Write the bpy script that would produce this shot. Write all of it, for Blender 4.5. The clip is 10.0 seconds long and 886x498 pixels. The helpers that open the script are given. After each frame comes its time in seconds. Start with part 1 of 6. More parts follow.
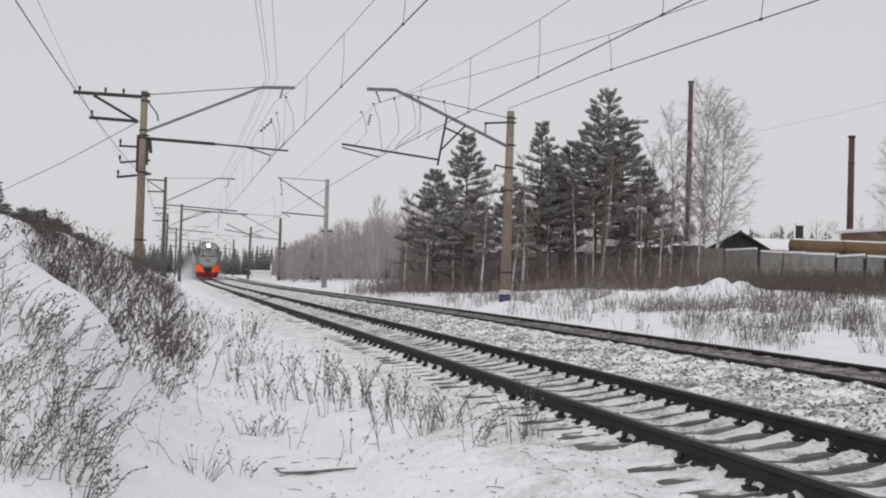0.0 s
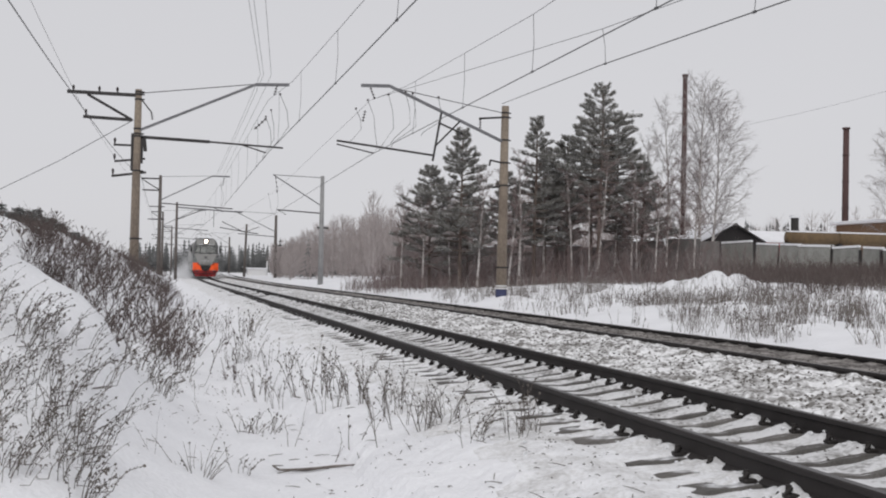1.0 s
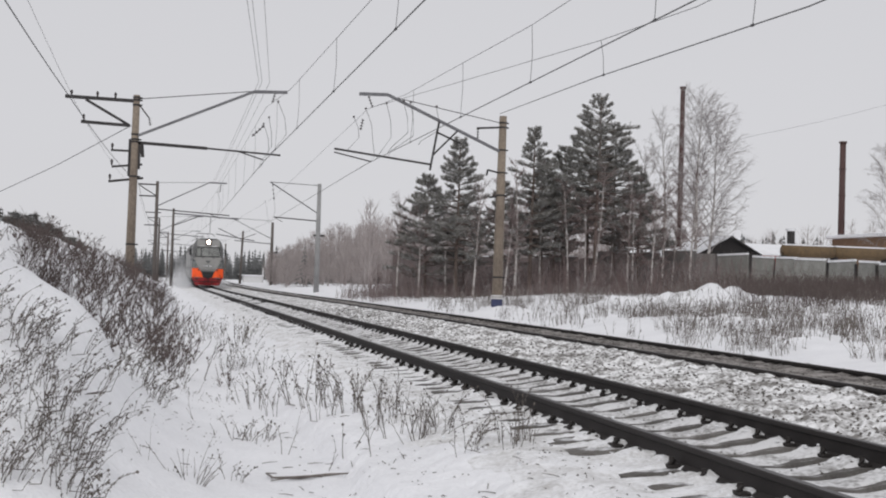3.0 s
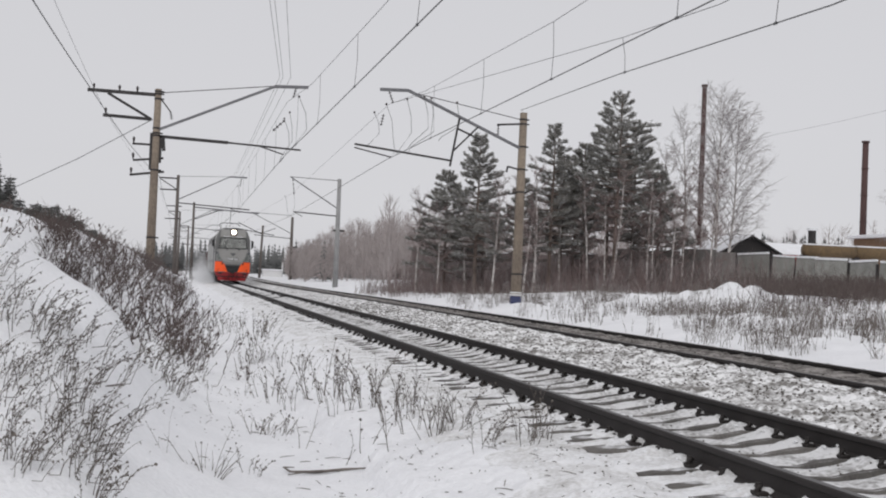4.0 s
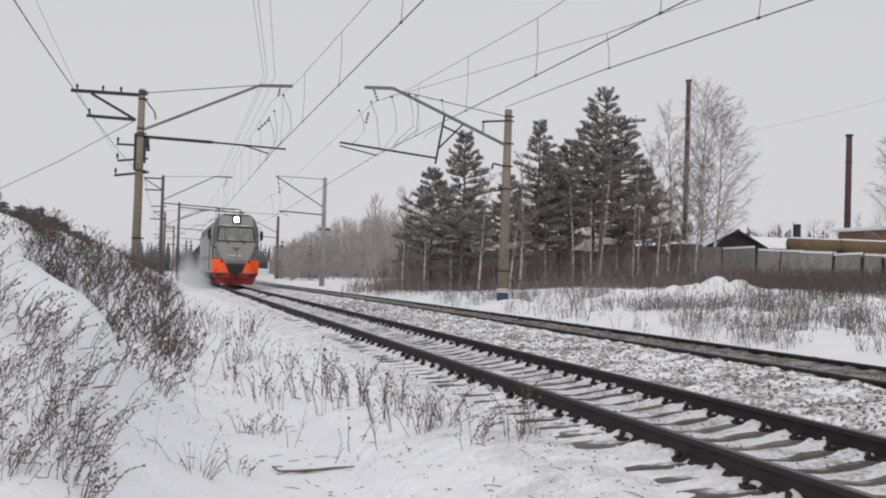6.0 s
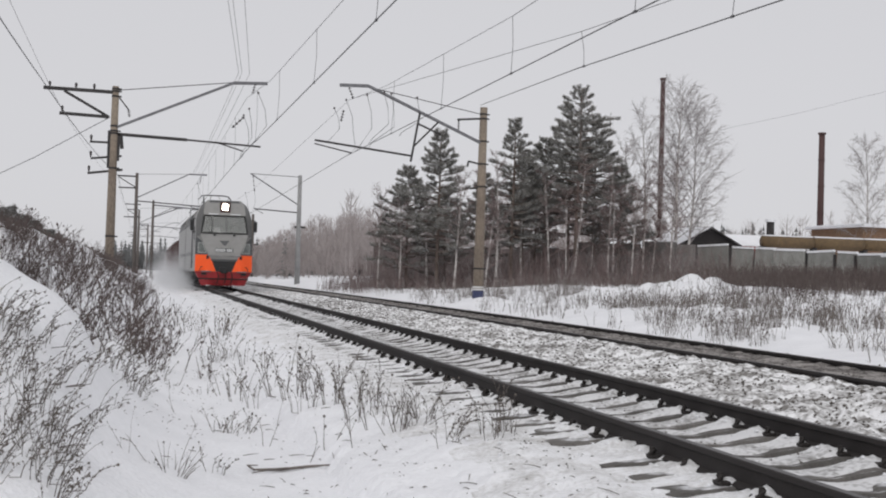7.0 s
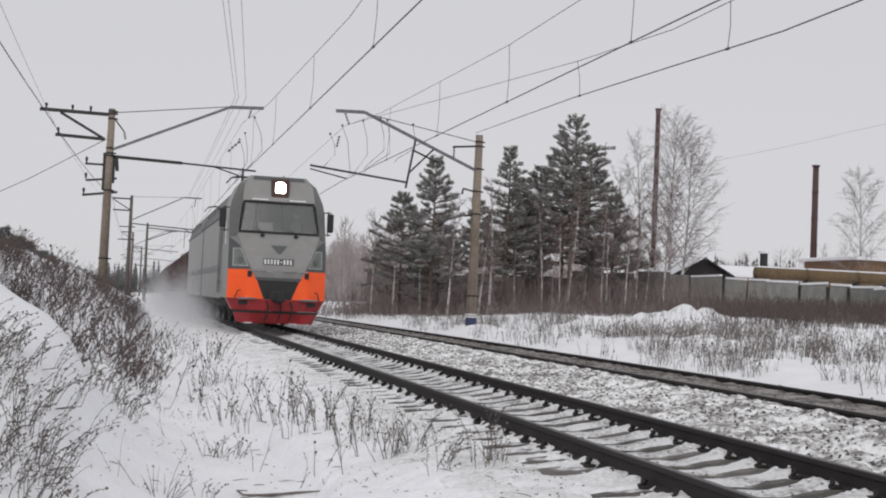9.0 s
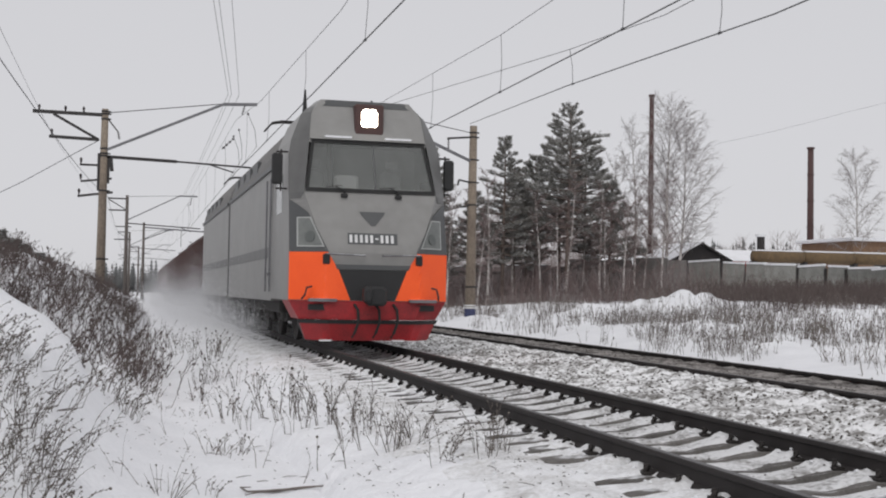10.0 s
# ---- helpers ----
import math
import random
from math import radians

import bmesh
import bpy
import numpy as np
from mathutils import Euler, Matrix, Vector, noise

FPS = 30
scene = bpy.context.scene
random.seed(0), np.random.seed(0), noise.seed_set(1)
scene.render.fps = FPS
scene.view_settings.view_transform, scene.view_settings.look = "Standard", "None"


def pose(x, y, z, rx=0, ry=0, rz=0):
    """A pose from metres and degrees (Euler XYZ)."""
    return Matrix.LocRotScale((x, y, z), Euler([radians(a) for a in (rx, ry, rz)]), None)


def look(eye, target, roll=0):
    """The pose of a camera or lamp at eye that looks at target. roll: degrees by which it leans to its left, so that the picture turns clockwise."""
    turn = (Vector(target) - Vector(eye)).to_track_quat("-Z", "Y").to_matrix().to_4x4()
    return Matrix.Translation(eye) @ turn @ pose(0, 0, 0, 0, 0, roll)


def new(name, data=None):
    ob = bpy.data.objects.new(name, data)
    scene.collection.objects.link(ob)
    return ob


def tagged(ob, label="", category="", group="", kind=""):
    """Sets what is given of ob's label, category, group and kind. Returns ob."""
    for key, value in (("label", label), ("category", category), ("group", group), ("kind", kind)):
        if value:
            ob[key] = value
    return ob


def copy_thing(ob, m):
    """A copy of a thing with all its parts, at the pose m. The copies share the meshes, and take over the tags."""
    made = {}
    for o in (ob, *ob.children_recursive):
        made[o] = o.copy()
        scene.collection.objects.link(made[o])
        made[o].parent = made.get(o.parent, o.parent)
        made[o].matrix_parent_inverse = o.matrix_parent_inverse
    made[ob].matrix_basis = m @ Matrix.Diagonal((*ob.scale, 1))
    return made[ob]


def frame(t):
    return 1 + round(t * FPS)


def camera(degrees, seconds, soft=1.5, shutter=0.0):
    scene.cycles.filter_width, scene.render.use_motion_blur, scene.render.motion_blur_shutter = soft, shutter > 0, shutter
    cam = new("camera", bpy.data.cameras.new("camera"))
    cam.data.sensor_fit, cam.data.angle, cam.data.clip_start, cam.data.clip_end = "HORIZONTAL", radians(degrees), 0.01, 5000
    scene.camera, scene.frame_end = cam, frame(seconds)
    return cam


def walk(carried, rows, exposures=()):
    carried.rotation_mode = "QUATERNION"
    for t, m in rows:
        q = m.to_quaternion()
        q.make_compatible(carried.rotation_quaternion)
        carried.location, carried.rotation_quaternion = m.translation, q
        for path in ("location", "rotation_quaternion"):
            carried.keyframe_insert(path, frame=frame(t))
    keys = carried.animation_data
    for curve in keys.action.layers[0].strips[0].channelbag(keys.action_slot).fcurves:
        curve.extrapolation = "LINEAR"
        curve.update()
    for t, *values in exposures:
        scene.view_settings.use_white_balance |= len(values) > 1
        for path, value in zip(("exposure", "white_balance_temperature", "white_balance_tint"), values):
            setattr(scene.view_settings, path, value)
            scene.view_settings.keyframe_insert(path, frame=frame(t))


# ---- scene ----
cam = camera(41.0, 10.0, soft=2.0)

# seconds, yaw, pitch, roll of the hand-held camera, which stands on one spot
EYE = (-4.66, 0.0, 1.15)
PATH = [
    (0.0, -13.193, 1.320, -1.731), (0.5, -13.341, 1.154, -1.495), (1.0, -13.378, 1.115, -1.162),
    (1.5, -13.393, 1.321, -1.544), (2.0, -13.504, 1.554, -1.606), (3.5, -13.440, 1.553, -2.027),
    (4.0, -12.660, 1.346, -2.388), (4.5, -12.344, 1.223, -2.295), (5.0, -12.252, 1.102, -2.123),
    (5.5, -12.622, 1.197, -1.968), (7.0, -14.491, 1.178, -1.678), (7.2, -14.489, 1.101, -1.813), (7.3, -14.470, 1.074, -1.768), 
    (7.5, -14.278, 1.169, -2.774),
    (8.0, -14.233, 1.796, -2.245), (8.5, -14.572, 2.418, -2.426), (9.0, -14.814, 2.489, -2.476),
    (9.5, -14.810, 2.021, -2.139), (9.7, -14.781, 1.971, -1.008), (9.8, -14.832, 1.998, -1.046), 
    (10.0, -14.891, 2.091, -0.980),
]
walk(cam, [(t, pose(*EYE, 90 + p, r, y)) for t, y, p, r in PATH])

# ---- world and light: a bright overcast winter day ----
world = bpy.data.worlds.new("overcast_sky")
scene.world = world
world.use_nodes = True
wn, wl = world.node_tree.nodes, world.node_tree.links
sky = wn.new("ShaderNodeTexSky")
sky.sky_type = "NISHITA"
sky.sun_disc = False
sky.sun_elevation, sky.sun_rotation = radians(28), radians(200)
sky_grey = wn.new("ShaderNodeHueSaturation")
sky_grey.inputs["Saturation"].default_value = 0.10
sky_level = wn.new("ShaderNodeMix")
sky_level.data_type = "RGBA"
sky_level.inputs[0].default_value = 0.88
sky_level.inputs[7].default_value = (6.42, 6.40, 6.70, 1)
wl.new(sky.outputs[0], sky_grey.inputs["Color"])
wl.new(sky_grey.outputs[0], sky_level.inputs[6])
wl.new(sky_level.outputs[2], wn["Background"].inputs["Color"])
wn["Background"].inputs["Strength"].default_value = 0.10
sun = new("sun", bpy.data.lights.new("sun", "SUN"))
sun.data.energy, sun.data.angle, sun.data.color = 1.0, radians(40), (1.0, 0.98, 0.95)
sun.matrix_world = look((-20, -55, 60), (0, 0, 0))


# ---- materials ----
def mat(name, base, other=None, rough=0.8, metal=0.0, scale=4.0, fine=40.0, bump=0.2, contrast=0.5, bump_dist=0.02, bias=0.0,
        emit=None, strength=0.0, alpha=1.0, stretch=(1, 1, 1), object_random=0.0, snow=0.0):
    """A surface with variation at two scales, fine relief and, on upward faces, a share of lying snow."""
    m = bpy.data.materials.new(name)
    m.use_nodes = True
    n, l = m.node_tree.nodes, m.node_tree.links
    b = n["Principled BSDF"]
    b.inputs["Roughness"].default_value, b.inputs["Metallic"].default_value = rough, metal
    co = n.new("ShaderNodeTexCoord")
    mp = n.new("ShaderNodeMapping")
    mp.inputs["Scale"].default_value = stretch
    l.new(co.outputs["Object"], mp.inputs[0])
    big, small = n.new("ShaderNodeTexNoise"), n.new("ShaderNodeTexNoise")
    big.inputs["Scale"].default_value, small.inputs["Scale"].default_value = scale, fine
    big.inputs["Detail"].default_value, small.inputs["Detail"].default_value = 6, 4
    for t in (big, small):
        l.new(mp.outputs[0], t.inputs["Vector"])
    mul = n.new("ShaderNodeMath")
    mul.operation = "MULTIPLY_ADD"
    mul.inputs[1].default_value = 0.45
    l.new(small.outputs[0], mul.inputs[0])
    half = n.new("ShaderNodeMath")
    half.operation = "MULTIPLY"
    half.inputs[1].default_value = 0.55
    l.new(big.outputs[0], half.inputs[0])
    l.new(half.outputs[0], mul.inputs[2])
    ramp = n.new("ShaderNodeValToRGB")
    ramp.color_ramp.elements[0].position, ramp.color_ramp.elements[1].position = 0.5 - bias - 0.25 * (1.1 - contrast), 0.5 - bias + 0.25 * (1.1 - contrast)
    ramp.color_ramp.elements[0].color = (*(other or [c * 0.7 for c in base]), 1)
    ramp.color_ramp.elements[1].color = (*base, 1)
    l.new(mul.outputs[0], ramp.inputs[0])
    out = ramp.outputs[0]
    if object_random:
        info, hsv, rng = n.new("ShaderNodeObjectInfo"), n.new("ShaderNodeHueSaturation"), n.new("ShaderNodeMapRange")
        rng.inputs[3].default_value, rng.inputs[4].default_value = 1 - object_random, 1 + object_random
        l.new(info.outputs["Random"], rng.inputs[0])
        l.new(rng.outputs[0], hsv.inputs["Value"])
        l.new(out, hsv.inputs["Color"])
        out = hsv.outputs[0]
    if snow:
        geo, sep, mix = n.new("ShaderNodeNewGeometry"), n.new("ShaderNodeSeparateXYZ"), n.new("ShaderNodeMix")
        add, sm = n.new("ShaderNodeMath"), n.new("ShaderNodeMapRange")
        l.new(geo.outputs["Normal"], sep.inputs[0])
        add.operation = "MULTIPLY_ADD"
        add.inputs[1].default_value = 0.9
        l.new(big.outputs[0], add.inputs[0])
        l.new(sep.outputs[2], add.inputs[2])
        sm.inputs[1].default_value, sm.inputs[2].default_value = 1.45 - snow * 0.6, 1.6 - snow * 0.6
        l.new(add.outputs[0], sm.inputs[0])
        mix.data_type = "RGBA"
        mix.inputs[7].default_value = (0.82, 0.83, 0.86, 1)
        l.new(sm.outputs[0], mix.inputs[0])
        l.new(out, mix.inputs[6])
        out = mix.outputs[2]
    l.new(out, b.inputs["Base Color"])
    if bump:
        bp = n.new("ShaderNodeBump")
        bp.inputs["Strength"].default_value, bp.inputs["Distance"].default_value = bump, bump_dist
        l.new(mul.outputs[0], bp.inputs["Height"])
        l.new(bp.outputs[0], b.inputs["Normal"])
    if emit:
        b.inputs["Emission Color"].default_value = (*emit, 1)
        b.inputs["Emission Strength"].default_value = strength
    if alpha < 1:
        b.inputs["Alpha"].default_value = alpha
    return m


SNOW = mat("snow", (0.88, 0.885, 0.91), (0.77, 0.775, 0.80), rough=0.75, scale=1.2, fine=22, bump=0.95, bump_dist=0.05)
BED_SNOW = mat("trodden_snow_on_ballast", (0.84, 0.845, 0.865), (0.50, 0.49, 0.48), rough=0.8, scale=3.5, fine=26, bump=1.0, bump_dist=0.05, contrast=0.6, bias=0.05)
TRACK_SNOW = mat("gritty_snow_between_rails", (0.68, 0.68, 0.69), (0.22, 0.212, 0.204), rough=0.85, scale=3.0, fine=22, bump=0.9, bump_dist=0.04, contrast=0.75, bias=0.055)
ROUGH_SNOW = mat("gritty_snow", (0.86, 0.86, 0.87), (0.20, 0.19, 0.18), rough=0.85, scale=2.6, fine=13, bump=1.0, bump_dist=0.05, contrast=0.80, bias=0.015)
DIRTY = mat("oily_ballast", (0.30, 0.28, 0.265), (0.055, 0.047, 0.043), rough=0.9, scale=2.5, fine=18, bump=0.9, bump_dist=0.04, contrast=0.8)
STONE = mat("ballast_stone", (0.17, 0.155, 0.14), (0.07, 0.063, 0.056), rough=0.9, fine=30)
RAIL = mat("rusty_rail_steel", (0.026, 0.021, 0.02), (0.016, 0.013, 0.0125), rough=0.8, metal=0.0, scale=1.5, fine=60, bump=0.15)
RAIL_TOP = mat("worn_rail_head", (0.10, 0.095, 0.095), (0.055, 0.05, 0.05), rough=0.45, metal=0.6, scale=1.0, fine=50, bump=0.05, stretch=(8, 0.2, 1))
SLEEPER = mat("weathered_concrete_sleeper", (0.185, 0.175, 0.165), (0.095, 0.088, 0.082), rough=0.9, scale=5, fine=50, object_random=0.25, snow=0.04)
CLIP = mat("dark_fastening", (0.035, 0.03, 0.028), rough=0.7, metal=0.3)
CONCRETE_POLE = mat("yellowed_concrete", (0.31, 0.258, 0.20), (0.14, 0.11, 0.09), rough=0.9, scale=0.9, fine=20, stretch=(1, 1, 0.4))
GREY_POLE = mat("grey_concrete", (0.36, 0.36, 0.36), (0.24, 0.24, 0.24), rough=0.9, scale=1.2, fine=20)
DARK_POLE = mat("dark_weathered_concrete", (0.15, 0.13, 0.118), (0.09, 0.078, 0.072), rough=0.85, scale=1.2, fine=18)
STEEL = mat("galvanised_grey_steel", (0.22, 0.22, 0.23), (0.14, 0.14, 0.15), rough=0.55, metal=0.5, snow=0.35)
BLACK_STEEL = mat("black_weathered_steel", (0.05, 0.045, 0.045), (0.03, 0.028, 0.028), rough=0.65, metal=0.3)
WIRE = mat("weathered_copper_wire", (0.14, 0.14, 0.145), rough=0.6, metal=0.4, bump=0)
INSULATOR = mat("dark_glazed_insulator", (0.05, 0.04, 0.04), rough=0.25)
WHITE_PAINT = mat("white_paint", (0.75, 0.75, 0.75), (0.6, 0.6, 0.6), rough=0.7)
BLUE_PAINT = mat("dark_blue_paint", (0.05, 0.06, 0.14), rough=0.7)
CHIMNEY = mat("rusted_chimney_steel", (0.10, 0.05, 0.045), (0.055, 0.035, 0.035), rough=0.8, scale=1.5, stretch=(2, 2, 0.3))
FENCE = mat("grey_concrete_panel", (0.32, 0.32, 0.30), (0.18, 0.18, 0.165), rough=0.9, scale=1.2, fine=14, object_random=0.22)
GREY_FENCE = mat("stained_grey_concrete", (0.235, 0.225, 0.215), (0.125, 0.115, 0.11), rough=0.9, scale=1.0, fine=9, object_random=0.18)
OLD_FENCE = mat("dark_weathered_boards", (0.125, 0.105, 0.102), (0.065, 0.054, 0.052), rough=0.9, scale=2, fine=20, object_random=0.3)
BARN = mat("blackened_timber", (0.032, 0.028, 0.028), (0.018, 0.016, 0.016), rough=0.9, stretch=(1, 1, 6))
OCHRE = mat("ochre_pipe_lagging", (0.17, 0.112, 0.055), (0.105, 0.072, 0.042), rough=0.85)
BRICK_WALL = mat("brown_brickwork", (0.24, 0.15, 0.09), (0.15, 0.09, 0.06), rough=0.9, scale=3, fine=25)
RED_TIN = mat("red_painted_tin", (0.40, 0.06, 0.05), rough=0.6)
PINE_BARK = mat("pine_bark", (0.20, 0.155, 0.13), (0.105, 0.082, 0.072), rough=0.95, scale=3, fine=20, stretch=(1, 1, 0.3), bump=0.6)
NEEDLES = mat("frosted_pine_needles", (0.325, 0.315, 0.297), (0.195, 0.191, 0.172), rough=0.85, scale=1.2, fine=8, bump=0, snow=0.5)
SPRUCE = mat("dark_spruce_needles", (0.17, 0.172, 0.165), (0.10, 0.103, 0.098), rough=0.9, scale=1.0, fine=6, bump=0, snow=0.25)
BIRCH_BARK = mat("pale_birch_bark", (0.58, 0.55, 0.53), (0.17, 0.145, 0.135), rough=0.85, scale=3, fine=18, stretch=(1, 1, 0.6), contrast=0.8)
TWIGS = mat("hoar_frosted_twigs", (0.38, 0.355, 0.35), (0.23, 0.207, 0.202), rough=0.95, scale=0.8, fine=6, bump=0)
# distance haze is put into this lightened twig colour
GREY_TWIGS = mat("far_bare_twigs", (0.41, 0.37, 0.36), (0.28, 0.245, 0.237), rough=0.95, scale=0.3, fine=3, bump=0)
BUSH = mat("brown_bush_twigs", (0.145, 0.115, 0.107), (0.065, 0.05, 0.046), rough=0.95, scale=2, fine=12, bump=0)
WEED = mat("dry_weed_stalks", (0.175, 0.152, 0.135), (0.075, 0.064, 0.056), rough=0.95, scale=3, fine=20, bump=0)
THICKET = mat("red_brown_thicket_twigs", (0.25, 0.19, 0.182), (0.13, 0.097, 0.092), rough=0.95, scale=2, fine=12, bump=0)
FROST_WEED = mat("frosted_dry_stalks", (0.22, 0.195, 0.178), (0.10, 0.084, 0.075), rough=0.95, scale=1.5, fine=12, bump=0)
# greyed base: the haze over the far spruces is put into their colour
FAR_SPRUCE = mat("far_spruce_green", (0.16, 0.163, 0.163), (0.105, 0.108, 0.108), rough=0.95, scale=0.5, fine=3, bump=0, snow=0.05)
LOCO_GREY = mat("light_grey_loco_paint", (0.262, 0.259, 0.250), (0.212, 0.209, 0.202), rough=0.42, scale=0.8, fine=4, bump=0.05)
LOCO_DARK = mat("dark_grey_loco_paint", (0.085, 0.088, 0.09), (0.065, 0.068, 0.07), rough=0.45, scale=1.5, bump=0.05)
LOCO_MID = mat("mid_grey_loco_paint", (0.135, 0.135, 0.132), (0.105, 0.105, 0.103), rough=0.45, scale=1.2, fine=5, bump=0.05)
LOCO_ROOF = mat("grimy_roof_paint", (0.20, 0.195, 0.19), (0.12, 0.115, 0.11), rough=0.7)
ORANGE = mat("bright_orange_paint", (1.0, 0.115, 0.012), (0.93, 0.095, 0.010), rough=0.4, scale=2, bump=0.03)
RED = mat("dark_red_paint", (0.44, 0.020, 0.026), (0.17, 0.013, 0.015), rough=0.5, scale=2, bump=0.05)
BLACK = mat("sooty_black", (0.018, 0.018, 0.019), rough=0.6)
RUBBER = mat("black_rubber", (0.02, 0.02, 0.02), rough=0.8)
# grey-green reflections are put into this base colour and its variation
GLASS = mat("dark_cab_glass", (0.21, 0.22, 0.21), (0.11, 0.12, 0.115), rough=0.06, scale=1.5, bump=0)
CAB_GLASS = mat("dusty_windscreen_glass", (0.30, 0.31, 0.30), (0.21, 0.22, 0.21), rough=0.05, scale=1.2, fine=5, bump=0, alpha=0.50)
LAMP_GLASS = mat("pale_lamp_glass", (0.20, 0.21, 0.20), (0.13, 0.14, 0.135), rough=0.15)
LAMP_FRAME = mat("pale_lamp_frame", (0.40, 0.41, 0.40), (0.33, 0.34, 0.33), rough=0.5)
LAMP_REFLECTOR = mat("dull_lamp_reflector", (0.12, 0.13, 0.125), (0.09, 0.10, 0.095), rough=0.3)
HEADLAMP = mat("lit_headlamp", (1, 0.95, 0.85), rough=0.3, emit=(1.0, 0.90, 0.74), strength=14.0)
GONDOLA = mat("red_brown_wagon_paint", (0.10, 0.05, 0.045), (0.06, 0.036, 0.034), rough=0.8, scale=1.0, fine=14, snow=0.2)
GEAR = mat("grimy_running_gear", (0.04, 0.036, 0.034), rough=0.8)
DUST = mat("blown_snow_dust", (0.88, 0.885, 0.90), (0.82, 0.83, 0.85), rough=1.0, bump=0)
dust_nodes, dust_links = DUST.node_tree.nodes, DUST.node_tree.links
dust_through, dust_mix = dust_nodes.new("ShaderNodeBsdfTranslucent"), dust_nodes.new("ShaderNodeMixShader")
dust_through.inputs["Color"].default_value = (0.88, 0.885, 0.90, 1)
dust_links.new(dust_nodes["Principled BSDF"].outputs[0], dust_mix.inputs[1])
dust_links.new(dust_through.outputs[0], dust_mix.inputs[2])
dust_links.new(dust_mix.outputs[0], dust_nodes["Material Output"].inputs["Surface"])


# ---- mesh helpers ----
class Geo:
    """Vertices and faces of one mesh part."""

    def __init__(self):
        self.v, self.f, self.m = [], [], []

    def add(self, verts, faces, mi=0):
        k = len(self.v)
        self.v.extend(tuple(p) for p in verts)
        self.f.extend(tuple(i + k for i in q) for q in faces)
        self.m.extend([mi] * len(faces))

    def box(self, x0, x1, y0, y1, z0, z1, mi=0, c=0.0):
        """A box with chamfered long edges of width c."""
        if c <= 0:
            self.add([(x, y, z) for x in (x0, x1) for y in (y0, y1) for z in (z0, z1)],
                     [(0, 1, 3, 2), (4, 6, 7, 5), (0, 4, 5, 1), (2, 3, 7, 6), (0, 2, 6, 4), (1, 5, 7, 3)], mi)
            return
        pro = [(x0 + c, z0), (x1 - c, z0), (x1, z0 + c), (x1, z1 - c), (x1 - c, z1), (x0 + c, z1), (x0, z1 - c), (x0, z0 + c)]
        self.extrude(pro, y0, y1, mi, inset=c)

    def extrude(self, pro, y0, y1, mi=0, inset=0.0):
        """A profile in x and z, drawn from y0 to y1."""
        n = len(pro)
        cx, cz = sum(p[0] for p in pro) / n, sum(p[1] for p in pro) / n
        rings = [(y0, 0), (y1, 0)] if not inset else [(y0, inset), (y0 + inset, 0), (y1 - inset, 0), (y1, inset)]
        vs = []
        for y, ins in rings:
            for x, z in pro:
                d = max(1e-6, math.hypot(x - cx, z - cz))
                vs.append((x - (x - cx) / d * ins, y, z - (z - cz) / d * ins))
        fs = [tuple(range(n)), tuple(reversed(range((len(rings) - 1) * n, len(rings) * n)))]
        for r in range(len(rings) - 1):
            for i in range(n):
                j = (i + 1) % n
                fs.append((r * n + i, (r + 1) * n + i, (r + 1) * n + j, r * n + j))
        self.add(vs, fs, mi)

    def tube(self, pts, radii, n=6, mi=0, caps=True):
        pts = [Vector(p) for p in pts]
        if isinstance(radii, (int, float)):
            radii = [radii] * len(pts)
        vs, fs = [], []
        for i, p in enumerate(pts):
            d = (pts[min(i + 1, len(pts) - 1)] - pts[max(i - 1, 0)])
            d = d.normalized() if d.length > 1e-9 else Vector((0, 0, 1))
            u = d.cross(Vector((0, 0, 1)) if abs(d.z) < 0.9 else Vector((1, 0, 0))).normalized()
            w = d.cross(u)
            for k in range(n):
                a = 2 * math.pi * (k + 0.5) / n
                vs.append(p + (u * math.cos(a) + w * math.sin(a)) * radii[i])
        for i in range(len(pts) - 1):
            for k in range(n):
                j = (k + 1) % n
                fs.append((i * n + k, i * n + j, (i + 1) * n + j, (i + 1) * n + k))
        if caps and n > 2:
            fs.append(tuple(reversed(range(n))))
            fs.append(tuple(range((len(pts) - 1) * n, len(pts) * n)))
        self.add(vs, fs, mi)

    def bar(self, a, b, w, mi=0):
        self.tube([a, b], w * 0.7071, 4, mi)

    def poly(self, pts, thick, mi=0):
        """A flat polygon, given counter-clockwise from outside, with a thickness behind it."""
        p = [Vector(q) for q in pts]
        nrm = (p[1] - p[0]).cross(p[2] - p[1]).normalized()
        n = len(p)
        self.add(p + [q - nrm * thick for q in p],
                 [tuple(range(n)), tuple(reversed(range(n, 2 * n)))] + [(i, n + i, n + (i + 1) % n, (i + 1) % n) for i in range(n)], mi)

    def mesh(self, name, mats, smooth=False):
        me = bpy.data.meshes.new(name)
        me.from_pydata(self.v, [], self.f)
        for m in mats if isinstance(mats, (list, tuple)) else [mats]:
            me.materials.append(m)
        if any(self.m):
            me.polygons.foreach_set("material_index", self.m)
        if smooth:
            me.polygons.foreach_set("use_smooth", [True] * len(me.polygons))
        me.update()
        return me


def part(name, geo, mats, parent=None, label="", smooth=False):
    ob = new(name, geo.mesh(name, mats, smooth) if isinstance(geo, Geo) else geo)
    ob.parent = parent
    if label:
        tagged(ob, label)
    return ob


def thing(name, x, y, z, label, category, group="", kind="", rz=0.0):
    ob = tagged(new(name), label, category, group, kind)
    ob.matrix_world = pose(x, y, z, 0, 0, rz)
    ob.empty_display_size = 0.3
    return ob


def clamp01(v):
    return max(0.0, min(1.0, v))


def smooth01(a, b, v):
    s = clamp01((v - a) / (b - a))
    return s * s * (3 - 2 * s)


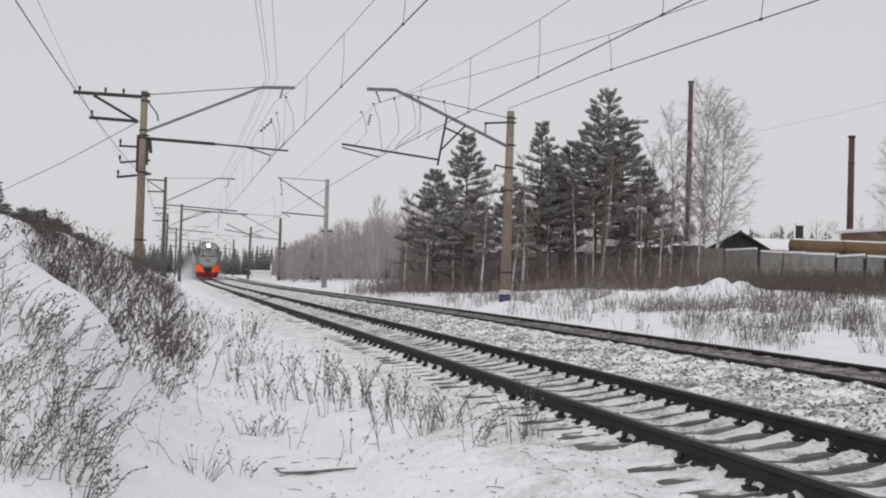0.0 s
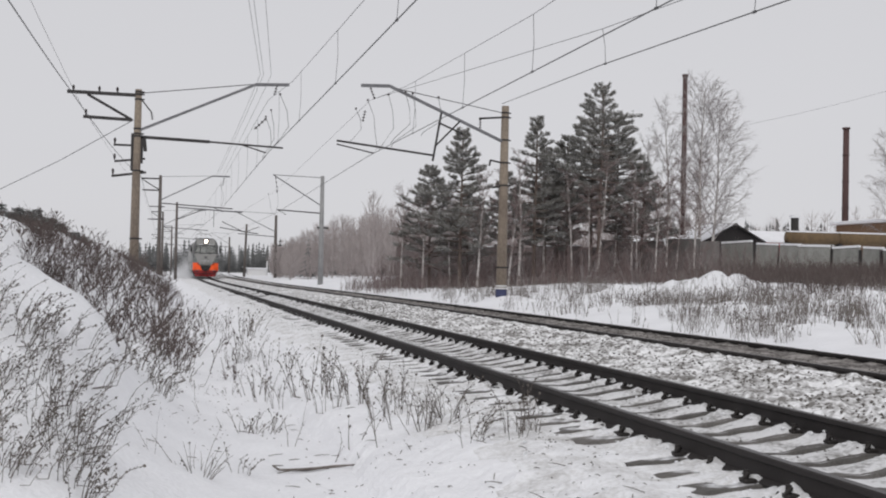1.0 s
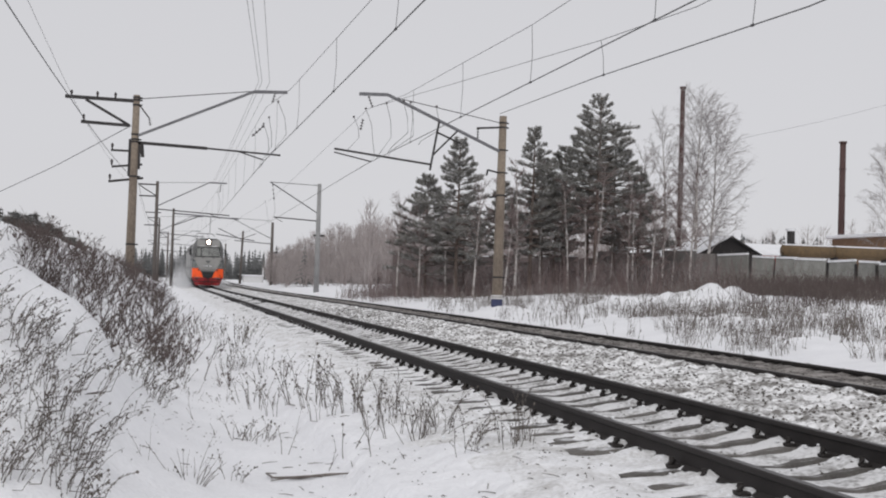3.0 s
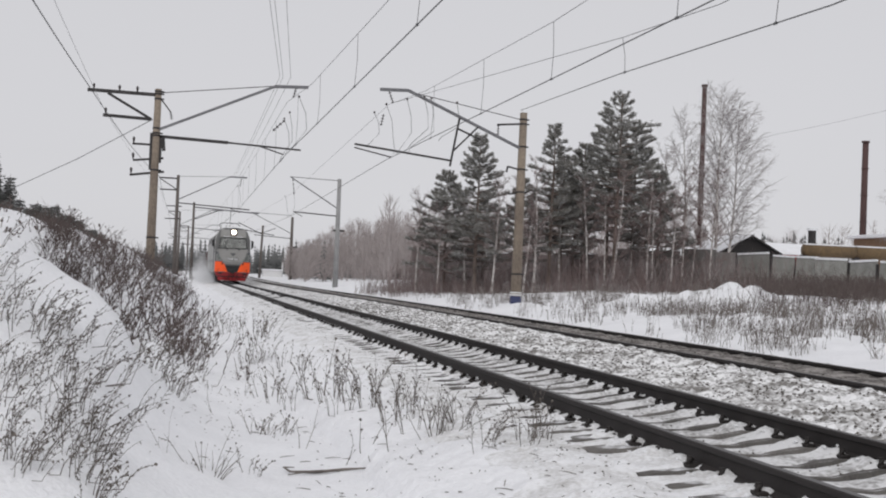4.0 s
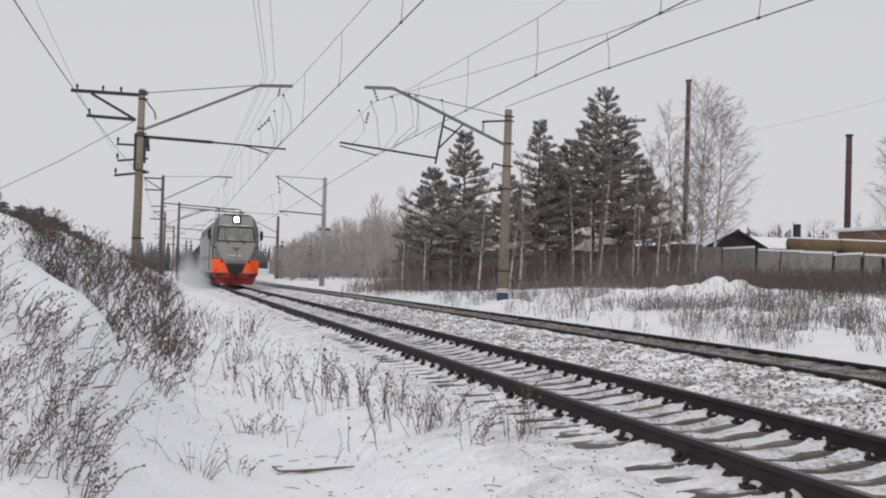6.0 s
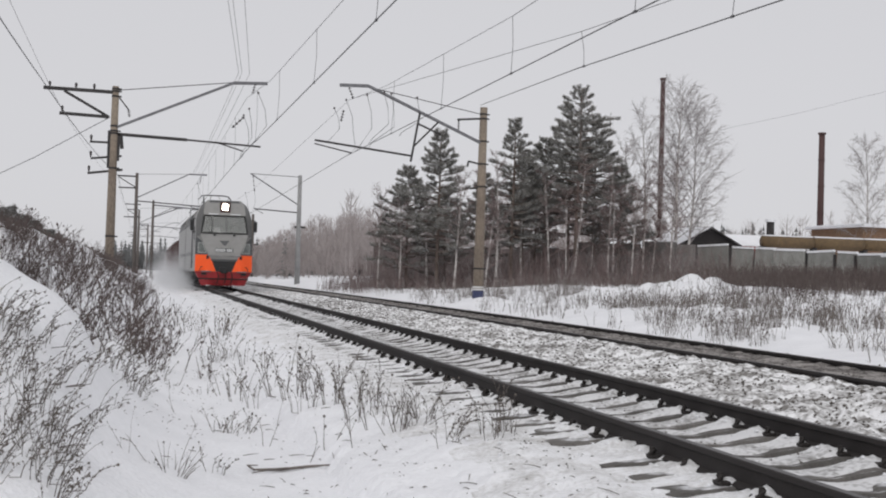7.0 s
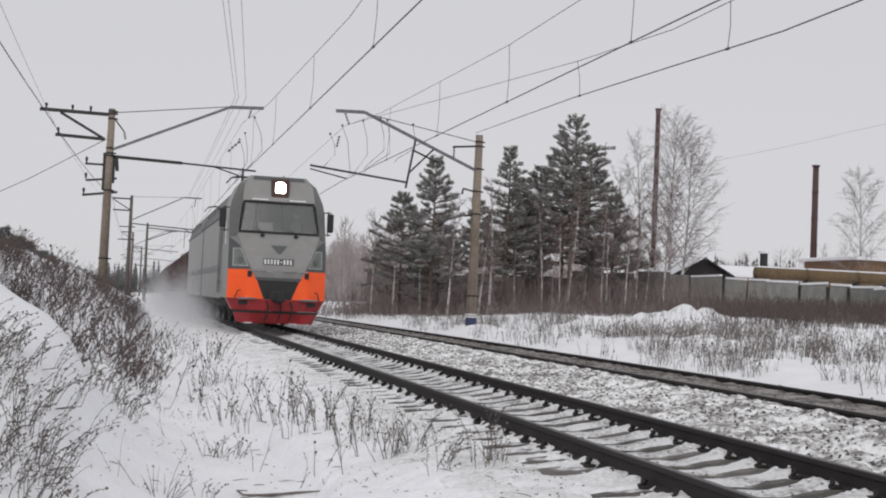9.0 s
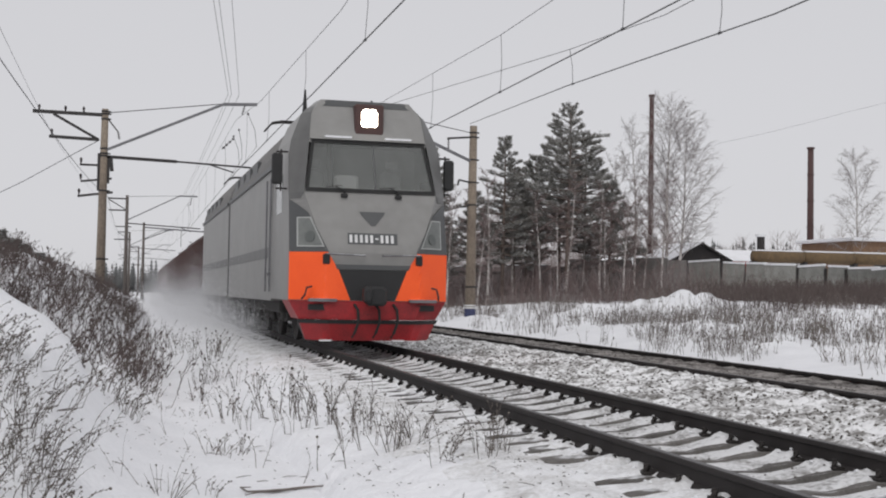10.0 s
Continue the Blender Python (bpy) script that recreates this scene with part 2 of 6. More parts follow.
def lerp_table(rows, v):
    for (a, p), (b, q) in zip(rows, rows[1:]):
        if v <= b:
            return p + (q - p) * clamp01((v - a) / (b - a))
    return rows[-1][1]


# ---- ground ----
TRACK_GAP = 4.875
RIDGE_X = [(0, -9.0), (14, -8.6), (25, -8.0), (40, -6.7), (50, -5.6), (60, -4.3), (80, -4.0), (400, -4.0)]
RIDGE_Z = [(0, 1.6), (14, 2.0), (25, 2.1), (40, 1.75), (50, 1.15), (60, 0.55), (80, -0.1), (150, -0.3), (400, -0.3)]


def ground_height(x, y):
    """The lie of the land; rail heads are at 0."""
    bump = 0.07 * noise.noise((x * 0.7, y * 0.7, 3)) + 0.16 * noise.noise((x * 0.13, y * 0.13, 9))
    if x < -2.2:
        rx, rz = lerp_table(RIDGE_X, y), lerp_table(RIDGE_Z, y)
        low = -0.41 - 0.34 * smooth01(-2.6, -4.0, x) - 0.15 * smooth01(-2.45, -2.25, x)
        rise = smooth01(-3.6, rx, x) if x > rx else 1.0
        z = low + (rz - low) * rise
        if x < rx:
            z += 0.05 * (rx - x) * clamp01((70 - y) / 30) if x > -60 else 0.05 * (rx + 60) * clamp01((70 - y) / 30)
        if y < 24:
            keep = smooth01(15.0, 24.0, y)
            z = z * keep + (-0.72) * (1 - keep) if x > -4.4 else z * keep + (1 - keep) * (-0.72)
            side = lerp_table([(-9.0, 1.75), (-7.0, 1.62), (-6.5, 1.42), (-6.2, 1.29), (-5.85, 1.05), (-5.6, 0.92), (-5.4, 0.80), (-5.15, 0.50), (-4.98, 0.10), (-4.73, -0.20), (-4.4, -0.48), (-4.1, -0.63), (-3.8, -0.72)], x)
            back = 14.6 + 10.0 * smooth01(-5.35, -4.95, x)
            near = smooth01(4.5, 12.4, y) * (1 - clamp01((y - 12.7) / (back - 12.7)))
            z = max(z, z + (side + 0.72) * near) if x < -3.8 else z
            if x < -9:
                z = max(z, 1.2 * smooth01(-9, -14, x))
        amount = smooth01(-2.2, -3.2, x)
        fine = 0.032 * noise.noise((x * 4.5, y * 4.5, 21)) + 0.03 * noise.noise((x * 1.9, y * 1.6, 22)) if y < 40 else 0.0
        return z + bump * amount + fine
    if x <= 7.4:
        return -0.56
    z = lerp_table([(7.4, -0.56), (7.9, -0.34), (8.6, -0.36), (10.5, -0.05), (16, 0.25), (26, 0.85), (34, 1.2), (70, 2.2), (200, 3.0), (3000, 6.0)], x)
    z = -0.3 + (z + 0.3) * (1 - 0.8 * smooth01(90, 260, y))
    mound = (0.50 + 0.6 * noise.noise((x * 1.1, y * 1.1, 6))) * math.exp(-((x - 17.8) / 1.9) ** 4 - ((y - 46) / 2.0) ** 2) + 0.35 * max(0.0, noise.noise((x * 2.2, y * 2.2, 16))) * math.exp(-((x - 17.3) / 2.6) ** 2 - ((y - 46) / 3.0) ** 2) + 0.55 * math.exp(-((x - 14.8) / 1.5) ** 2 - ((y - 48) / 2.0) ** 2) + 0.35 * math.exp(-((x - 21) / 2.5) ** 2 - ((y - 45) / 2.5) ** 2)
    foot = 0.40 * math.exp(-((x - 9.87) / 1.3) ** 2 - ((y - 49.6) / 2.6) ** 2)
    drift = (0.24 * abs(noise.noise((x * 1.0, y * 0.55, 31))) + 0.13 * noise.noise((x * 2.3, y * 1.5, 33))) * smooth01(9.0, 11.5, x) * (1 - smooth01(60, 75, y))
    return z + mound + foot + drift + bump * smooth01(7.4, 9.5, x) * 1.2


def spaced(rows):
    """Coordinates from a start, through ends with their steps."""
    out, v = [rows[0]], rows[0]
    for end, step in rows[1:]:
        while v < end - 1e-6:
            v = min(end, v + step)
            out.append(v)
    return out


def height_sheet(name, xs, ys, fn, mats, pick=None):
    g = Geo()
    nx = len(xs)
    g.v = [(x, y, fn(x, y)) for y in ys for x in xs]
    g.f = [(j * nx + i, j * nx + i + 1, (j + 1) * nx + i + 1, (j + 1) * nx + i) for j in range(len(ys) - 1) for i in range(nx - 1)]
    g.m = [pick(0.5 * (xs[i] + xs[i + 1]), 0.5 * (ys[j] + ys[j + 1])) if pick else 0 for j in range(len(ys) - 1) for i in range(nx - 1)]
    return part(name, g, mats, smooth=True)


def build_ground():
    xs = spaced([-3000, (-400, 400), (-60, 40), (-16, 4), (-9.5, 0.5), (-2.2, 0.12), (7.4, 1.6), (12, 0.35), (22, 0.3), (40, 1.0), (100, 10), (400, 60), (3000, 500)])
    ys = spaced([-300, (-20, 40), (4, 4), (30, 0.2), (52, 0.35), (70, 0.8), (160, 3), (400, 20), (3000, 400)])
    tagged(height_sheet("ground", xs, ys, ground_height, SNOW), "snow-covered ground rising to low banks beside the railway", "ground", kind="structure")


PITCH = 0.545


def line_bend(y):
    """The line swings slightly outward as it goes."""
    return 0.0045 * max(0.0, y - 38.0) * smooth01(30, 60, y) + 1.1e-4 * max(0.0, y - 100.0) ** 2


def line_dip(y):
    """And falls away a little."""
    return -0.20 * smooth01(25, 125, y)


def sleeper_top(x):
    return lerp_table([(0.0, -0.238), (0.22, -0.238), (0.42, -0.205), (0.60, -0.178), (0.98, -0.178), (1.35, -0.215), (1.6, -0.24)], abs(x))


def bed_height(x, y):
    """Snow and stones lying between and beside the sleepers."""
    lump = 0.030 * noise.noise((x * 5, y * 5, 1)) + 0.028 * noise.noise((x * 2.1, y * 2.1, 5))
    edge = -0.28 * smooth01(-1.45, -3.0, x) - 0.4 * smooth01(-2.72, -3.2, x) - 0.30 * smooth01(6.6, 8.2, x)
    if -1.75 < x < 1.6:
        u = y / PITCH + 0.5 - math.floor(y / PITCH + 0.5)  # 0 and 1 midway between sleepers, 0.5 on one
        k = math.floor(y / PITCH + 0.5)
        if x < -0.85:  # outer ends, some swept bare
            bare = (0.30 + 0.75 * noise.noise((k * 1.37, 3.3, 60))) * (1 - smooth01(-1.22, -1.42, x)) * smooth01(-0.84, -0.98, x)
        else:
            bare = lerp_table([(-0.8, 0.20), (-0.2, 0.22), (0.2, 0.30), (0.5, 0.50), (0.74, 0.62), (1.0, 0.5), (1.6, 0.0)], x)
        bare = max(0.0, bare + 0.16 * noise.noise((x * 4.0, y * 2.0, 61)))
        far = 0.27 + 0.30 * bare  # the bare strip runs from the near edge of a sleeper to here
        against = math.exp(-((abs(abs(x) - 0.7975) - 0.10) / 0.13) ** 2)  # drifts lying against the rails
        outer = smooth01(-0.80, -0.86, x)
        drift = 0.018 + 0.022 * noise.noise((x * 3.5, y * 3.5, 62)) + (0.042 - 0.014 * outer + 0.065 * noise.noise((x * 11, y * 11, 63))) * against - 0.010 * outer * (1 - smooth01(-1.0, -1.5, x))
        shape = smooth01(far - 0.02, far + 0.12, u) * (1 - smooth01(0.90, 1.02, u)) if u > 0.14 else 1 - smooth01(-0.10, 0.13, u)
        low = 0.046 * (smooth01(-0.02, 0.14, u) * (1 - smooth01(far - 0.06, far + 0.04, u)))
        wide = 1 - smooth01(1.38, 1.7, -x) if x < 0 else 1.0
        return (sleeper_top(x) + (drift * (0.35 + 0.65 * shape) if shape > 0.02 else drift * 0.35) * wide - (low + 0.012) * min(1.0, 0.25 + bare * 1.3) * wide + 0.3 * lump + edge
                + (1 - wide) * 0.055)
    if abs(x - TRACK_GAP) < 0.72:
        return -0.095 + lump
    between = smooth01(1.1, 1.7, x) * (1 - smooth01(3.8, 4.1, x))
    grain = (0.020 * noise.noise((x * 7, y * 5, 15)) + 0.016 * noise.noise((x * 15, y * 11, 16))) * smooth01(-1.3, -1.8, x)
    rough = grain + (0.075 * max(0.0, noise.noise((x * 5.5, y * 4.5, 4))) + 0.05 * noise.noise((x * 12, y * 10, 14))) * between
    return -0.185 + 0.11 * smooth01(2.4, 3.6, x) * (1 - smooth01(6.2, 7.0, x)) + 1.2 * lump + rough + edge


def build_track_bed():
    xs = spaced([-3.2, (4.1, 0.06), (8.3, 0.12)])
    ys = spaced([-6, (6, 0.5), (30, PITCH / 12), (58, PITCH / 8), (160, 2), (420, 20)])
    pick = lambda x, y: 1 if abs(x - TRACK_GAP) < 0.9 else 2 if 1.15 < x < 4.0 or x > 5.7 else 4 if abs(x) < 0.74 else 3 if x < -2.1 + 0.5 * noise.noise((x * 2, y * 1.2, 30)) else 0
    tagged(height_sheet("track_bed", xs, ys, lambda x, y: bed_height(x, y) + line_dip(y), [BED_SNOW, DIRTY, ROUGH_SNOW, SNOW, TRACK_SNOW], pick),
           "trodden snow over ballast beneath the two tracks", "track bed", kind="structure")


def rail_profile(x):
    """A rail 0.18 m high: foot, web and rounded head."""
    half = [(0.075, -0.18), (0.075, -0.168), (0.012, -0.145), (0.010, -0.055), (0.036, -0.040), (0.0375, -0.008), (0.030, 0.0)]
    return [(x + a, b) for a, b in half] + [(x - a, b) for a, b in reversed(half)]


def build_tracks():
    for k, x0 in enumerate((0.0, TRACK_GAP)):
        track = thing("railway_track", x0, 0, 0, "worn steel rails on snow-covered sleepers", "railway track", "parallel railway tracks", "structure")
        for side in (-0.7975, 0.7975):
            g = Geo()
            pro = rail_profile(side)
            ys = [-20, 25] + [25 + 6 * q for q in range(1, 13)] + [97 + 12 * q for q in range(1, 28)]
            n = len(pro)
            g.add([(px + line_bend(y), y, pz + line_dip(y)) for y in ys for px, pz in pro],
                  [(j * n + i, (j + 1) * n + i, (j + 1) * n + (i + 1) % n, j * n + (i + 1) % n) for j in range(len(ys) - 1) for i in range(n)] + [tuple(range(n))])
            g.m = [1 if q < len(g.f) - 1 and q % n == 6 else 0 for q in range(len(g.f))]
            part("rail", g, [RAIL, RAIL_TOP], track, "dark rusty steel rail with worn head")
        if k == 0:
            sl = Geo()
            sl.extrude([(-1.35, -0.36), (1.35, -0.36), (1.35, -0.215), (0.98, -0.178), (0.60, -0.178), (0.42, -0.205), (0.22, -0.238), (-0.22, -0.238), (-0.42, -0.205), (-0.60, -0.178), (-0.98, -0.178), (-1.35, -0.215)], -0.125, 0.125, inset=0.02)
            slm = sl.mesh("sleeper", SLEEPER)
            cl = Geo()
            for rail in (-0.7975, 0.7975):
                for s in (-1, 1):
                    x = rail + s * 0.115
                    cl.box(x - 0.05, x + 0.05, -0.075, 0.075, -0.185, -0.150, c=0.012)
                    cl.tube([(x, 0, -0.16), (x, 0, -0.10)], 0.022, 6)
                    cl.tube([(x - 0.05, -0.05, -0.150), (x + s * 0.02, -0.05, -0.118), (x - s * 0.05, 0.05, -0.130), (x + 0.04, 0.05, -0.15)], 0.014, 5)
            clm = cl.mesh("rail_fastening", CLIP)
            for i in range(8, 300):
                y = (i + 0.0) * PITCH
                s = part("sleeper", slm, None, track)
                s.location = (random.uniform(-0.02, 0.02) + line_bend(y), y, random.uniform(-0.006, 0.004) + line_dip(y))
                s.rotation_euler = (0, 0, radians(random.uniform(-1, 1)))
                if i < 130:
                    f = part("rail_fastening", clm, None, s)


build_ground()
build_track_bed()
build_tracks()


# ---- overhead line ----
def insulator(g, a, b, r=0.075, n=4, mi=2):
    a, b = Vector(a), Vector(b)
    g.tube([a, b], 0.018, 5, mi)
    for i in range(n):
        p, q = a.lerp(b, (i + 0.3) / n), a.lerp(b, (i + 0.7) / n)
        g.tube([p, p.lerp(q, 0.6), q], [r * 0.5, r, r * 0.25], 8, mi)


def catenary_pole(x, y, z0, z1, body, r0, r1, arms, label, band=False, pins=(), strings=(), lean=0.0, square=False):
    """A line pole. arms: bars (x, z, x, z, width, part name) reckoned from the pole's axis and the rail head."""
    p = thing("catenary_pole", x, y, z0, label, "catenary pole", "poles along the railway")
    g = Geo()
    h = z1 - z0
    if square:
        g.tube([(0, 0, -0.6), (lean * h, 0, h)], [r0 * 1.2, r1 * 1.2], 4)
    else:
        g.tube([(0, 0, -0.6), (lean * 0.5 * h, 0, h * 0.5), (lean * h, 0, h)], [r0, (r0 + r1) / 2, r1], 12)
    part("post", g, body, p, smooth=not square)
    for ax, az, bx, bz, w, name in arms:
        g = Geo()
        if abs(bx - ax) > 2 and abs(bz - az) > 0.6 and name == "cantilever":
            for dy in (-0.06, 0.06):
                g.bar((ax, dy, az - z0), (bx, dy, bz - z0), w * 0.55)
            for i in range(5):
                s = i / 4.0
                g.box(ax + (bx - ax) * s - 0.03, ax + (bx - ax) * s + 0.03, -0.07, 0.07, az + (bz - az) * s - z0 - 0.03, az + (bz - az) * s - z0 + 0.03)
        else:
            g.bar((ax, 0, az - z0), (bx, 0, bz - z0), w)
        part(name, g, STEEL if name in ("cantilever", "top_bar") else BLACK_STEEL, p)
    for ax, az in pins:
        g = Geo()
        g.tube([(ax, 0, az - z0), (ax, 0, az - z0 + 0.12), (ax, 0, az - z0 + 0.2), (ax, 0, az - z0 + 0.26)], [0.02, 0.05, 0.06, 0.02], 8)
        part("pin_insulator", g, INSULATOR, p)
    for ax, az, bx, bz in strings:
        g = Geo()
        insulator(g, (ax, 0, az - z0), (bx, 0, bz - z0), mi=0)
        part("insulator_string", g, INSULATOR, p)
    if not square and y < 60:
        for z in sorted({round(arm[1], 1) for arm in arms if abs(arm[0]) < 0.2} | {round(arm[3], 1) for arm in arms if abs(arm[2]) < 0.2}) + [z0 + 1.3]:
            if z < z1:
                g = Geo()
                f = (z - z0) / h
                rr = r0 + (r1 - r0) * f + 0.014
                g.tube([(lean * h * f, 0, z - z0 - 0.035), (lean * h * f, 0, z - z0 + 0.035)], rr, 12)
                g.box(lean * h * f + rr - 0.02, lean * h * f + rr + 0.09, -0.03, 0.03, z - z0 - 0.03, z - z0 + 0.03, c=0.008)
                part("clamp", g, BLACK_STEEL, p)
    if band:
        g = Geo()
        g.tube([(0, 0, 0.0), (0, 0, 0.34)], r0 * 1.02, 12)
        part("blue_band", g, BLUE_PAINT, p)
        for k in (0.36, 0.46):
            g = Geo()
            g.tube([(0, 0, k), (0, 0, k + 0.06)], r0 * 1.025, 12)
            part("white_band", g, WHITE_PAINT, p)
    return p


def build_poles():
    catenary_pole(-5.75, 49.5, 0.95, 8.3, CONCRETE_POLE, 0.20, 0.135, [
        (0.1, 6.65, 4.72, 8.76, 0.16, "cantilever"), (4.72, 8.76, 6.1, 8.83, 0.12, "top_bar"), (0.1, 8.15, 4.72, 8.78, 0.03, "tie_rod"),
        (0.1, 6.38, 2.9, 6.30, 0.12, "lower_arm"), (2.9, 6.30, 5.9, 6.18, 0.07, "lower_arm"), (4.15, 6.25, 5.2, 5.95, 0.05, "steady_arm"),
        (-2.74, 8.08, 0.0, 8.06, 0.13, "crossarm"), (-2.1, 7.1, -0.2, 7.05, 0.12, "crossarm"), (-1.95, 8.0, -0.2, 7.05, 0.10, "brace"),
        (-0.9, 6.02, 0.3, 6.02, 0.08, "bracket"), (-0.85, 5.35, 0.35, 5.5, 0.08, "bracket"), (-0.95, 4.75, 0.4, 4.95, 0.09, "bracket"),
        (0.15, 7.9, 0.55, 7.4, 0.05, "bracket"), (0.3, 6.3, 0.35, 5.8, 0.14, "switch_box"), (-0.15, 6.5, -0.15, 5.0, 0.14, "cable_duct"), (0.2, 6.4, 0.2, 5.3, 0.12, "cable_duct")],
        "tall yellowed concrete catenary pole with dark steel arms", pins=[(-2.5, 8.1), (-1.5, 8.1), (-0.8, 8.1), (-2.0, 7.15), (-0.85, 5.4), (-0.9, 4.8), (-0.85, 6.05), (0.3, 6.05)],
        strings=[(5.6, 8.8, 5.5, 8.35), (5.2, 7.4, 4.7, 6.9), (0.55, 7.4, 0.6, 7.1)], lean=0.004)
    catenary_pole(9.87, 50.0, 0.1, 8.5, CONCRETE_POLE, 0.24, 0.16, [
        (-0.1, 6.95, -5.15, 9.1, 0.17, "cantilever"), (-5.15, 9.1, -6.4, 9.06, 0.13, "top_bar"), (-0.1, 8.2, -5.1, 9.05, 0.03, "tie_rod"),
        (-2.85, 8.1, -3.2, 5.95, 0.08, "hanger_post"), (-2.9, 7.6, -1.9, 7.2, 0.07, "brace"), (-3.1, 6.6, -2.0, 7.75, 0.07, "brace"),
        (-3.2, 6.2, -7.4, 6.65, 0.08, "lower_arm"), (-7.4, 6.5, -5.8, 6.18, 0.05, "steady_arm"), (-1.15, 7.9, -0.1, 8.0, 0.08, "bracket"),
        (-0.6, 6.1, -0.1, 6.0, 0.07, "bracket"), (-0.6, 6.1, -0.65, 5.85, 0.07, "bracket"), (-0.5, 4.9, -0.1, 4.95, 0.08, "bracket")],
        "yellowed concrete catenary pole with blue and white painted foot in snow", band=True,
        strings=[(-6.0, 9.0, -5.8, 8.5), (-6.2, 8.0, -6.3, 7.5), (-1.1, 7.9, -1.1, 7.45)], lean=0.004)
    left = [(0.1, 6.9, 4.4, 9.1, 0.15, "cantilever"), (4.4, 9.1, 5.9, 9.1, 0.12, "top_bar"), (0.1, 8.9, 4.4, 9.1, 0.03, "tie_rod"), (0.1, 6.6, 6.2, 6.3, 0.09, "lower_arm"), (4.4, 6.4, 5.4, 6.0, 0.05, "steady_arm"),
            (-1.6, 8.7, 0.0, 8.7, 0.12, "crossarm"), (-1.5, 7.7, 0.0, 7.7, 0.11, "crossarm"), (-1.5, 8.6, 0.0, 7.7, 0.08, "brace"), (-0.9, 6.3, 0.4, 6.3, 0.08, "bracket"), (-1.0, 5.2, 0.4, 5.2, 0.08, "bracket")]
    catenary_pole(-4.9, 105, 0.0, 9.0, DARK_POLE, 0.19, 0.13, left, "dark catenary pole with steel arms beside the track", strings=[(5.4, 9.0, 5.3, 8.3)])
    short = [(0.1, 8.5, 8.0, 8.1, 0.16, "top_bar"), (0.1, 7.0, 3.2, 8.3, 0.10, "brace"), (4.5, 8.2, 4.5, 6.2, 0.06, "hanger_post")]
    catenary_pole(-2.95, 150, -0.3, 9.1, DARK_POLE, 0.20, 0.14, short, "dark catenary pole with one long straight arm")
    catenary_pole(-4.6, 169, -0.3, 8.7, DARK_POLE, 0.19, 0.13, left, "dark catenary pole with steel arms beside the track")
    catenary_pole(-2.9, 227, -0.3, 8.7, DARK_POLE, 0.19, 0.13, left, "dark catenary pole with steel arms beside the track")
    catenary_pole(-5.5, 290, -0.3, 8.7, DARK_POLE, 0.19, 0.13, left, "dark catenary pole with steel arms beside the track")
    right = [(-0.1, 6.9, -4.4, 9.5, 0.15, "cantilever"), (-0.1, 9.4, -4.4, 9.5, 0.05, "tie_rod"), (-0.1, 6.2, -4.0, 6.4, 0.10, "lower_arm"), (-4.0, 6.4, -3.2, 6.0, 0.05, "steady_arm"), (-0.4, 4.9, 0.6, 4.9, 0.16, "bracket")]
    catenary_pole(9.25, 106, 0.0, 9.55, GREY_POLE, 0.25, 0.17, right, "grey concrete catenary pole with diagonal arm", strings=[(-4.2, 9.4, -4.0, 7.9)])
    catenary_pole(10.75, 166, -0.2, 8.6, DARK_POLE, 0.26, 0.18, [(a, b - 0.6, c * 1.3, d - 0.5, w, n) for a, b, c, d, w, n in right], "dark catenary pole with diagonal arm")
    catenary_pole(9.0, 203, -0.2, 8.6, DARK_POLE, 0.24, 0.17, [(-4.2, 7.9, 2.2, 7.0, 0.14, "crossarm"), (-3.9, 8.9, -0.1, 7.2, 0.12, "brace"), (-0.1, 7.2, 2.4, 8.2, 0.10, "brace")], "leaning dark catenary pole with crossarm", lean=0.03)
    catenary_pole(11.2, 290, -0.2, 8.6, DARK_POLE, 0.26, 0.18, right, "dark catenary pole with diagonal arm")


def sagging(pts, sag, steps=10):
    out = []
    for i in range(len(pts) - 1):
        a, b = Vector(pts[i]), Vector(pts[i + 1])
        for k in range(steps + (i == len(pts) - 2)):
            s = k / steps
            p = a.lerp(b, s)
            p.z -= sag * 4 * s * (1 - s)
            out.append(p)
    return out


def wire(label, pts, r, sag=0.0, dropper_to=None, spans=()):
    w = thing("overhead_wire", 0, 0, 0, label, "overhead wire", "wires of the overhead line")
    g = Geo()
    line = sagging(pts, sag)
    g.tube(line, r, 5)
    part("cable", g, WIRE, w, smooth=True)
    for y in spans:
        def at_y(ln):
            for a, b in zip(ln, ln[1:]):
                lo, hi = (a, b) if a.y <= b.y else (b, a)
                if lo.y <= y <= hi.y:
                    return lo.lerp(hi, (y - lo.y) / max(1e-6, hi.y - lo.y))
        a, b = at_y(line), at_y([Vector(p) for p in dropper_to])
        if a and b:
            d = Geo()
            d.tube([a, a.lerp(b, 0.5) + Vector((0.03, 0, 0)), b], 0.008, 4)
            d.tube([b + Vector((0, -0.05, 0)), b + Vector((0, 0.05, 0))], 0.03, 5)
            part("dropper", d, WIRE, w)
    return w


